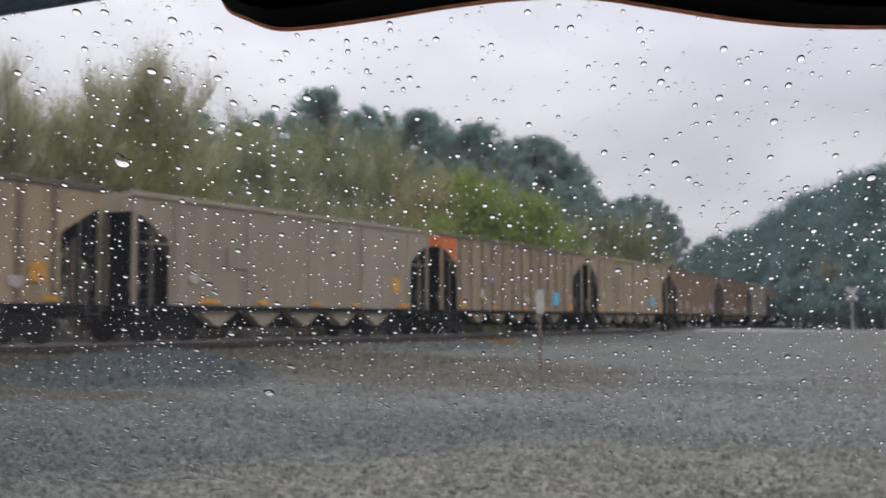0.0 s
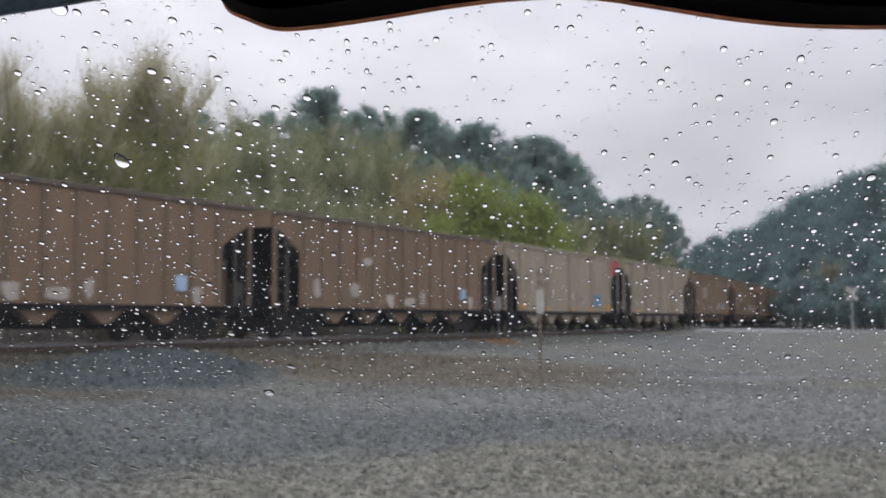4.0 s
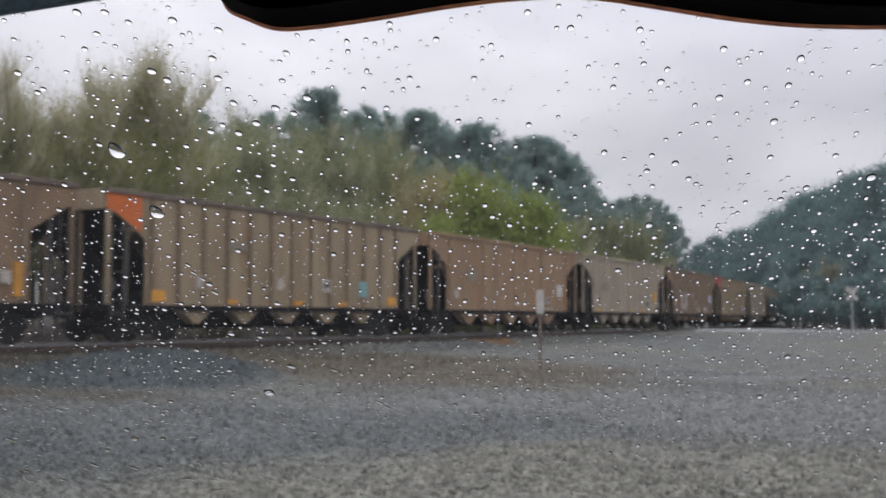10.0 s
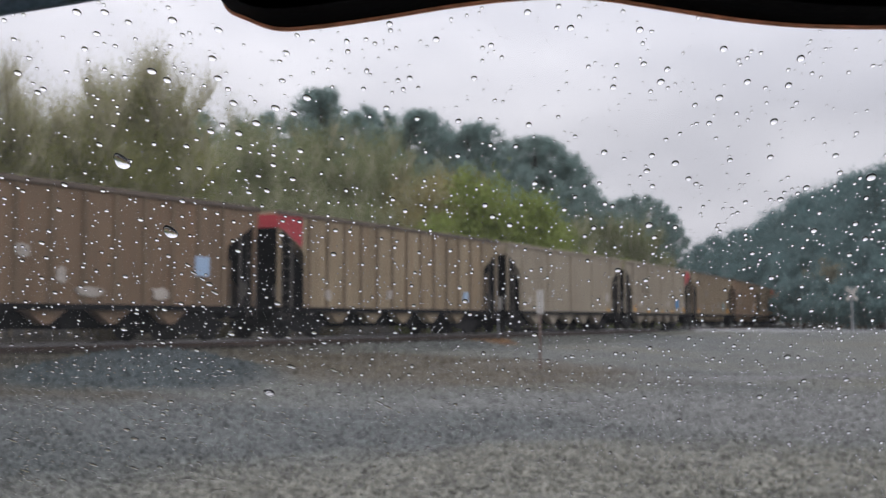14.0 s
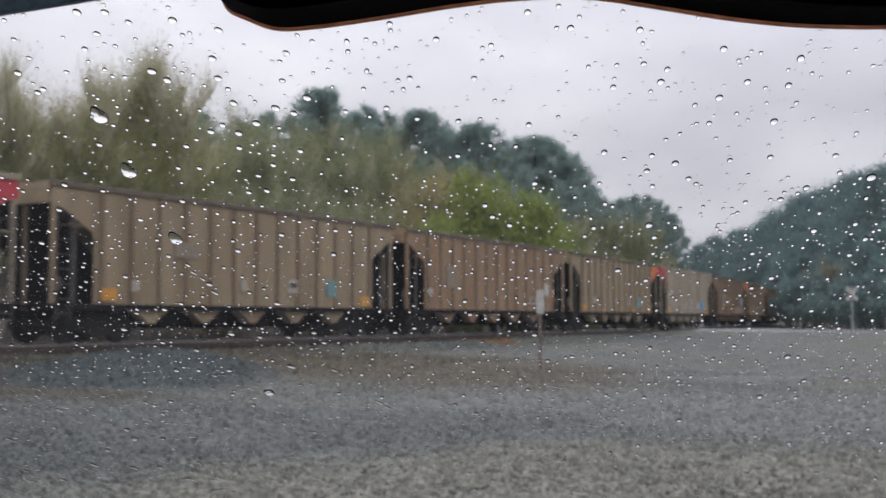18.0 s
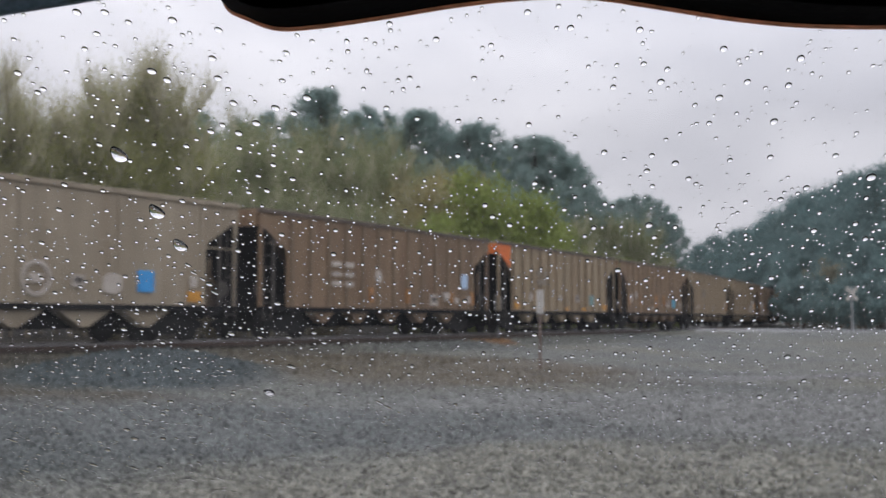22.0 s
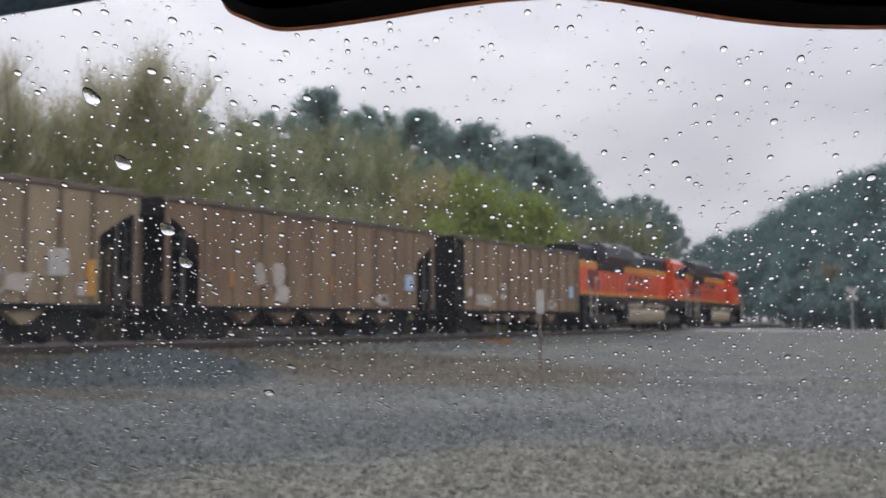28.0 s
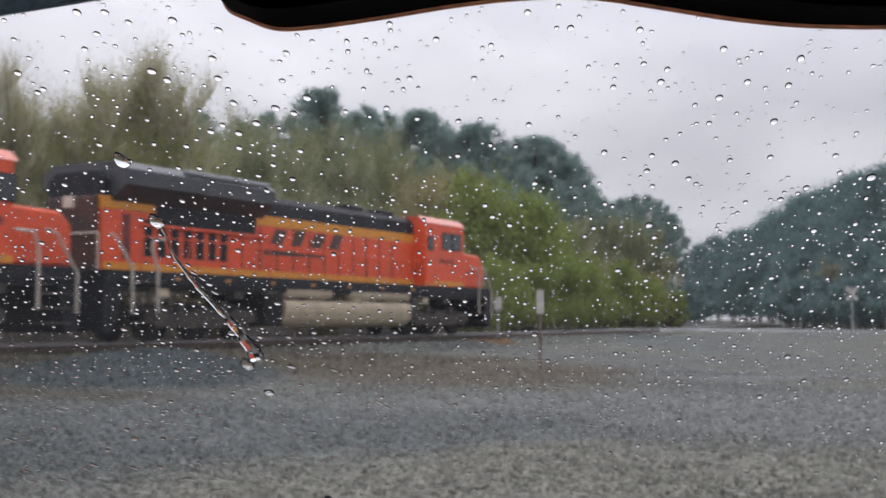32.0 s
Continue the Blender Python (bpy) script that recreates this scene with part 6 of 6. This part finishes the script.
# drops that creep and run down the glass: seconds, across and up in metres
RUNNERS = {
    "A": [(0, 0.1543, 0.1189), (3.5, 0.1543, 0.1189), (5.5, 0.1540, 0.1160), (6, 0.1532, 0.1149), (6.5, 0.1524, 0.1123), (7, 0.1509, 0.1059), (7.5, 0.1479, 0.0983), (8, 0.1465, 0.0937), (9, 0.1457, 0.0893), (10, 0.1439, 0.0842), (11, 0.1421, 0.0794), (12, 0.1414, 0.0752), (13, 0.1406, 0.0720), (14, 0.1395, 0.0699), (17, 0.1378, 0.0661), (19, 0.1378, 0.0645), (21, 0.1368, 0.0615), (23, 0.1359, 0.0586), (25, 0.1351, 0.0564), (28, 0.1357, 0.0472), (28.2, 0.1330, 0.0379), (28.5, 0.1233, 0.0157), (29, 0.1170, -0.0308), (29.2, 0.1139, -0.0382), (29.5, 0.1104, -0.0492), (29.8, 0.1045, -0.0718), (30, 0.1025, -0.0787), (30.2, 0.1003, -0.0876), (30.5, 0.0974, -0.1027), (30.8, 0.0930, -0.1179), (31, 0.0902, -0.1295), (31.2, 0.0880, -0.1414), (31.5, 0.0847, -0.1604), (31.8, 0.0805, -0.1782), (32, 0.0772, -0.1904)],
    "B": [(0, 0.1624, 0.2420), (3.5, 0.1630, 0.2128), (5.5, 0.1616, 0.1731), (6, 0.1596, 0.1573), (6.5, 0.1584, 0.1481), (7, 0.1580, 0.1426), (7.5, 0.1574, 0.1357), (8, 0.1569, 0.1318), (9, 0.1559, 0.1280), (11, 0.1549, 0.1223), (13, 0.1543, 0.1189), (15, 0.1543, 0.1178), (17, 0.1540, 0.1164), (18, 0.1524, 0.1123), (18.5, 0.1511, 0.1090), (19, 0.1499, 0.1052), (20, 0.1468, 0.0940), (21, 0.1450, 0.0881), (22, 0.1439, 0.0842), (23, 0.1429, 0.0818), (25, 0.1410, 0.0744), (28, 0.1408, 0.0720), (31.3, 0.1404, 0.0711), (31.5, 0.1388, 0.0619), (31.6, 0.1354, 0.0512), (31.8, 0.1279, 0.0219), (32, 0.1142, -0.0399)],
    "C": [(0, 0.1622, 0.2593), (13, 0.1618, 0.2264), (15.2, 0.1610, 0.2157), (16.5, 0.1618, 0.1805), (17, 0.1612, 0.1664), (17.5, 0.1602, 0.1554), (18, 0.1589, 0.1467), (18.5, 0.1580, 0.1405), (19, 0.1569, 0.1357), (20, 0.1558, 0.1297), (21, 0.1552, 0.1258), (23, 0.1545, 0.1204), (25, 0.1538, 0.1197), (28, 0.1540, 0.1175), (30, 0.1540, 0.1164), (31.2, 0.1540, 0.1160), (31.5, 0.1522, 0.1033), (31.8, 0.1490, 0.0858), (32, 0.1453, 0.0778)],
    "D": [(0, 0.1614, 0.2663), (25, 0.1618, 0.2264), (26.2, 0.1610, 0.2157), (27.5, 0.1614, 0.1731), (28, 0.1598, 0.1577), (28.5, 0.1588, 0.1497), (29, 0.1580, 0.1426), (29.5, 0.1572, 0.1367), (30, 0.1566, 0.1322), (31, 0.1565, 0.1286), (32, 0.1543, 0.1189)],
}

RUNNING = {}
for _key, _size in (("A", 0.0036), ("B", 0.0039), ("C", 0.0039), ("D", 0.0039)):
    _me = LONG.copy()
    _me.transform(Matrix.Diagonal((_size, _size, _size, 1)))
    RUNNING[_key] = tagged(new("running_raindrop", _me), "large elongated raindrop sliding down the windscreen", "raindrop", group="running raindrops")


def rivulet():
    """The wet tail behind the drop that runs off at the end: a thin wavering ridge of water."""
    n, half = 26, 0.058
    rnd = random.Random(8)
    bm = bmesh.new()
    rows = []
    sway = 0.0
    for k in range(n + 1):
        f = k / n
        y = half - 2 * half * f
        sway += rnd.uniform(-0.0005, 0.0005) - sway * 0.15
        w = (0.0008 + 0.0038 * f ** 1.6) * rnd.uniform(0.75, 1.25)
        bend = 0.004 * math.sin(f * 5.5)
        h = w * 0.45
        rows.append([bm.verts.new((sway + bend + w * math.cos(a), y, h * math.sin(a))) for a in (math.pi, math.pi * 0.8, math.pi * 0.6, math.pi * 0.4, math.pi * 0.2, 0)])
    for p, q in zip(rows, rows[1:]):
        for i in range(5):
            bm.faces.new((p[i], p[i + 1], q[i + 1], q[i]))
        bm.faces.new((p[5], p[0], q[0], q[5]))
    bm.faces.new(rows[0])
    bm.faces.new(rows[-1][::-1])
    bmesh.ops.recalc_face_normals(bm, faces=bm.faces[:])
    ob = part("water_trail", bm, WATER)
    return tagged(ob, "thin wavering trail of water running down the windscreen", "water trail")


TRAIL = rivulet()
TRAIL_ROWS = [(0, 0.1708, 0.3096), (31.2, 0.1682, 0.2910), (31.5, 0.1661, 0.1487), (31.7, 0.1491, 0.1021), (31.8, 0.1401, 0.0744), (32, 0.1276, 0.0196)]


def cabin():
    """Plain dark walls, roof and bonnet that close the car round the eye."""
    roof_y = 0.4
    shell = (("cabin_roof", box(-0.78, 0.78, -1.7, roof_y, 1.715, 1.75)), ("cabin_wall_left", box(-0.8, -0.765, -1.7, 0.75, 0.05, 1.71)), ("cabin_wall_right", box(0.765, 0.8, -1.7, 0.75, 0.05, 1.71)),
             ("cabin_wall_back", box(-0.76, 0.76, -1.74, -1.705, 0.05, 1.71)), ("cabin_floor", box(-0.76, 0.76, -1.7, 0.72, 0.05, 0.09)), ("cabin_dashboard", box(-0.76, 0.76, 0.42, 0.8, 0.1, 1.12, 0.05)))
    for name, bm in shell:
        tagged(part(name, bm, CABIN), "plain dark car cabin lining", "car interior", kind="structure")
    hood = part("car_bonnet", prism([(-0.02, 1.07), (-1.3, 0.93), (-1.45, 0.75), (-1.45, 0.05), (0, 0.05)], -0.82, 0.82, None, 0.02), BLACK_PLASTIC)
    hood.matrix_world = pose(0, 0.84, 0, 0, 0, -90)
    tagged(hood, "plain black car bonnet below the windscreen", "car bonnet", kind="structure")


cabin()


def smooth_line(pts, steps=6):
    """Rounded curve through a few points."""
    out = []
    for i in range(len(pts) - 1):
        p0, p1, p2, p3 = (Vector(pts[max(i - 1, 0)]), Vector(pts[i]), Vector(pts[i + 1]), Vector(pts[min(i + 2, len(pts) - 1)]))
        for k in range(steps):
            t = k / steps
            out.append(0.5 * (2 * p1 + (p2 - p0) * t + (2 * p0 - 5 * p1 + 4 * p2 - p3) * t * t + (3 * p1 - p0 - 3 * p2 + p3) * t ** 3))
    out.append(Vector(pts[-1]))
    return out


def mirror():
    """The black mirror housing over the view, its wavy lower lip edged in brown; laid out across and up, in metres, facing the eye."""
    lip = smooth_line([(-0.092, 0.111), (-0.089, 0.0985), (-0.080, 0.0935), (-0.068, 0.0895), (-0.052, 0.0902), (-0.026, 0.0938), (0.004, 0.0987), (0.032, 0.1018), (0.060, 0.1022), (0.088, 0.0982),
                       (0.119, 0.0934), (0.150, 0.0906), (0.188, 0.0904), (0.212, 0.094), (0.218, 0.111)])
    at = VIEW @ Matrix.Translation((0, 0, -0.387)) @ Matrix.Scale(0.86, 4)
    ob = thing("rearview_mirror", "black rear-view mirror housing with a wavy brown-edged lower lip", "mirror", at)

    def slab(grow, z0, z1):
        bm = bmesh.new()
        line = [(p.x, p.y + 0.0012 - grow) for p in lip]
        line = line + [(0.218, 0.165), (-0.092, 0.165)]
        a = [bm.verts.new((x, y, z0)) for x, y in line]
        c = [bm.verts.new((x, y, z1)) for x, y in line]
        faces = [bm.faces.new(a), bm.faces.new(c[::-1])]
        for i in range(len(line)):
            j = (i + 1) % len(line)
            faces.append(bm.faces.new((a[i], c[i], c[j], a[j])))
        bmesh.ops.recalc_face_normals(bm, faces=faces)
        return bm
    part("housing", slab(0.0, 0.0, 0.035), BLACK_PLASTIC, ob)
    # translucent brown slab behind the housing, added to draw the lip's brown fringe
    part("edge_trim", slab(0.0013, -0.002, -0.0002), BROWN_EDGE, ob, "thin brown fringe along the lip")
    part("stem", rod((0.06, 0.165, -0.02), (0.06, 0.23, -0.02), 0.009, 10), BLACK_PLASTIC, ob)


mirror()


def visor():
    """The grey edge of a folded sun visor."""
    at = VIEW @ Matrix.Translation((0, 0, -0.37)) @ Matrix.Scale(0.74, 4)
    ob = thing("sun_visor", "grey fabric sun visor folded up, its edge just showing", "sun visor", at)
    bm = prism([(-0.3, 0.0905), (-0.152, 0.1142), (-0.128, 0.1185), (-0.128, 0.19), (-0.3, 0.19)], -0.006, 0.006, None, 0.003)
    bm.transform(Matrix.Rotation(radians(-90), 4, "X"))
    part("panel", bm, HEADLINER, ob)


visor()


def gravel():
    """Loose wet stones over the nearer part of the lot."""
    rng = np.random.default_rng(4)
    n = 34000
    y = 7.0 + 22 * rng.random(n) ** 1.5
    x = (rng.random(n) - 0.5) * 0.9 * y
    z = ground_z(x, y)
    size = 0.011 + 0.03 * rng.random(n) ** 2.2
    base = np.array([(1, 0, 0), (-1, 0, 0), (0, 1, 0), (0, -1, 0), (0, 0, 0.75), (0, 0, -0.6)], float)
    tri = np.array([(0, 2, 4), (2, 1, 4), (1, 3, 4), (3, 0, 4), (2, 0, 5), (1, 2, 5), (3, 1, 5), (0, 3, 5)])
    a = rng.random(n) * 6.28
    jit = base[None] * rng.uniform(0.6, 1.35, (n, 6, 1)) + rng.normal(size=(n, 6, 3)) * 0.12
    px = jit[..., 0] * np.cos(a)[:, None] - jit[..., 1] * np.sin(a)[:, None]
    py = jit[..., 0] * np.sin(a)[:, None] + jit[..., 1] * np.cos(a)[:, None]
    verts = np.stack([px, py, jit[..., 2]], -1) * size[:, None, None] + np.stack([x, y, z + size * 0.25], -1)[:, None, :]
    faces = (np.arange(n) * 6)[:, None, None] + tri[None]
    me = bpy.data.meshes.new("gravel")
    me.from_pydata(verts.reshape(-1, 3).tolist(), [], faces.reshape(-1, 3).tolist())
    me.materials.append(STONE)
    tagged(new("gravel", me), "loose wet grey gravel stones", "gravel", kind="stuff")



def ballast():
    """Angular stones along the near shoulder of the track."""
    rng = np.random.default_rng(9)
    n = 14000
    s = rng.uniform(-26, 60, n)
    off = 1.3 + np.where(s < -2, 7.5, 2.2) * rng.random(n) ** 1.3
    xyz = np.array([on_track(v) for v in s])
    x, y = xyz[:, 0] + np.cos(xyz[:, 2]) * off, xyz[:, 1] - np.sin(xyz[:, 2]) * off
    z = ground_z(x, y)
    size = 0.03 + 0.05 * rng.random(n) ** 2
    base = np.array([(1, 0, 0), (-1, 0, 0), (0, 1, 0), (0, -1, 0), (0, 0, 0.8), (0, 0, -0.6)], float)
    tri = np.array([(0, 2, 4), (2, 1, 4), (1, 3, 4), (3, 0, 4), (2, 0, 5), (1, 2, 5), (3, 1, 5), (0, 3, 5)])
    jit = base[None] * rng.uniform(0.55, 1.3, (n, 6, 1)) + rng.normal(size=(n, 6, 3)) * 0.15
    verts = jit * size[:, None, None] + np.stack([x, y, z + size * 0.2], -1)[:, None, :]
    faces = (np.arange(n) * 6)[:, None, None] + tri[None]
    me = bpy.data.meshes.new("ballast")
    me.from_pydata(verts.reshape(-1, 3).tolist(), [], faces.reshape(-1, 3).tolist())
    me.materials.append(STONE)
    tagged(new("ballast", me), "angular grey ballast stones beside the track", "gravel", kind="stuff")


gravel()
ballast()


def motions():
    times = [0.0, 0.5] + [float(t) for t in range(1, 32)] + [31.5, 32.0]
    for k, car in CARS.items():
        if k == 26:
            run(car, 27 * PITCH - 8.95, 4.6, times)
        elif k == 25:
            run(car, (k + 0.5) * PITCH - 0.38, 5.13, times)
        else:
            run(car, (k + 0.5) * PITCH, 5.5, times)
    run(LOCO_A, 27 * PITCH + 9.83, 7.1, times)
    run(LOCO_B, 27 * PITCH + 32.8, 6.85, times)

    for key, ob in RUNNING.items():
        walk(ob, [(t, GLASS @ pose(u, v, WET, 0, 0, -20)) for t, u, v in RUNNERS[key]])
    walk(TRAIL, [(t, GLASS @ pose(u, v, WET, 0, 0, -16.5)) for t, u, v in TRAIL_ROWS])


def run(ob, at, base, times):
    """Key a vehicle along the track by the middles of its two trucks."""
    rows = []
    for t in times:
        s = at - travel(t)
        x0, y0, _ = on_track(s - base)
        x1, y1, _ = on_track(s + base)
        rows.append((t, pose((x0 + x1) / 2, (y0 + y1) / 2, RAIL, 0, 0, math.degrees(math.atan2(y1 - y0, x1 - x0)))))
    walk(ob, rows)


motions()
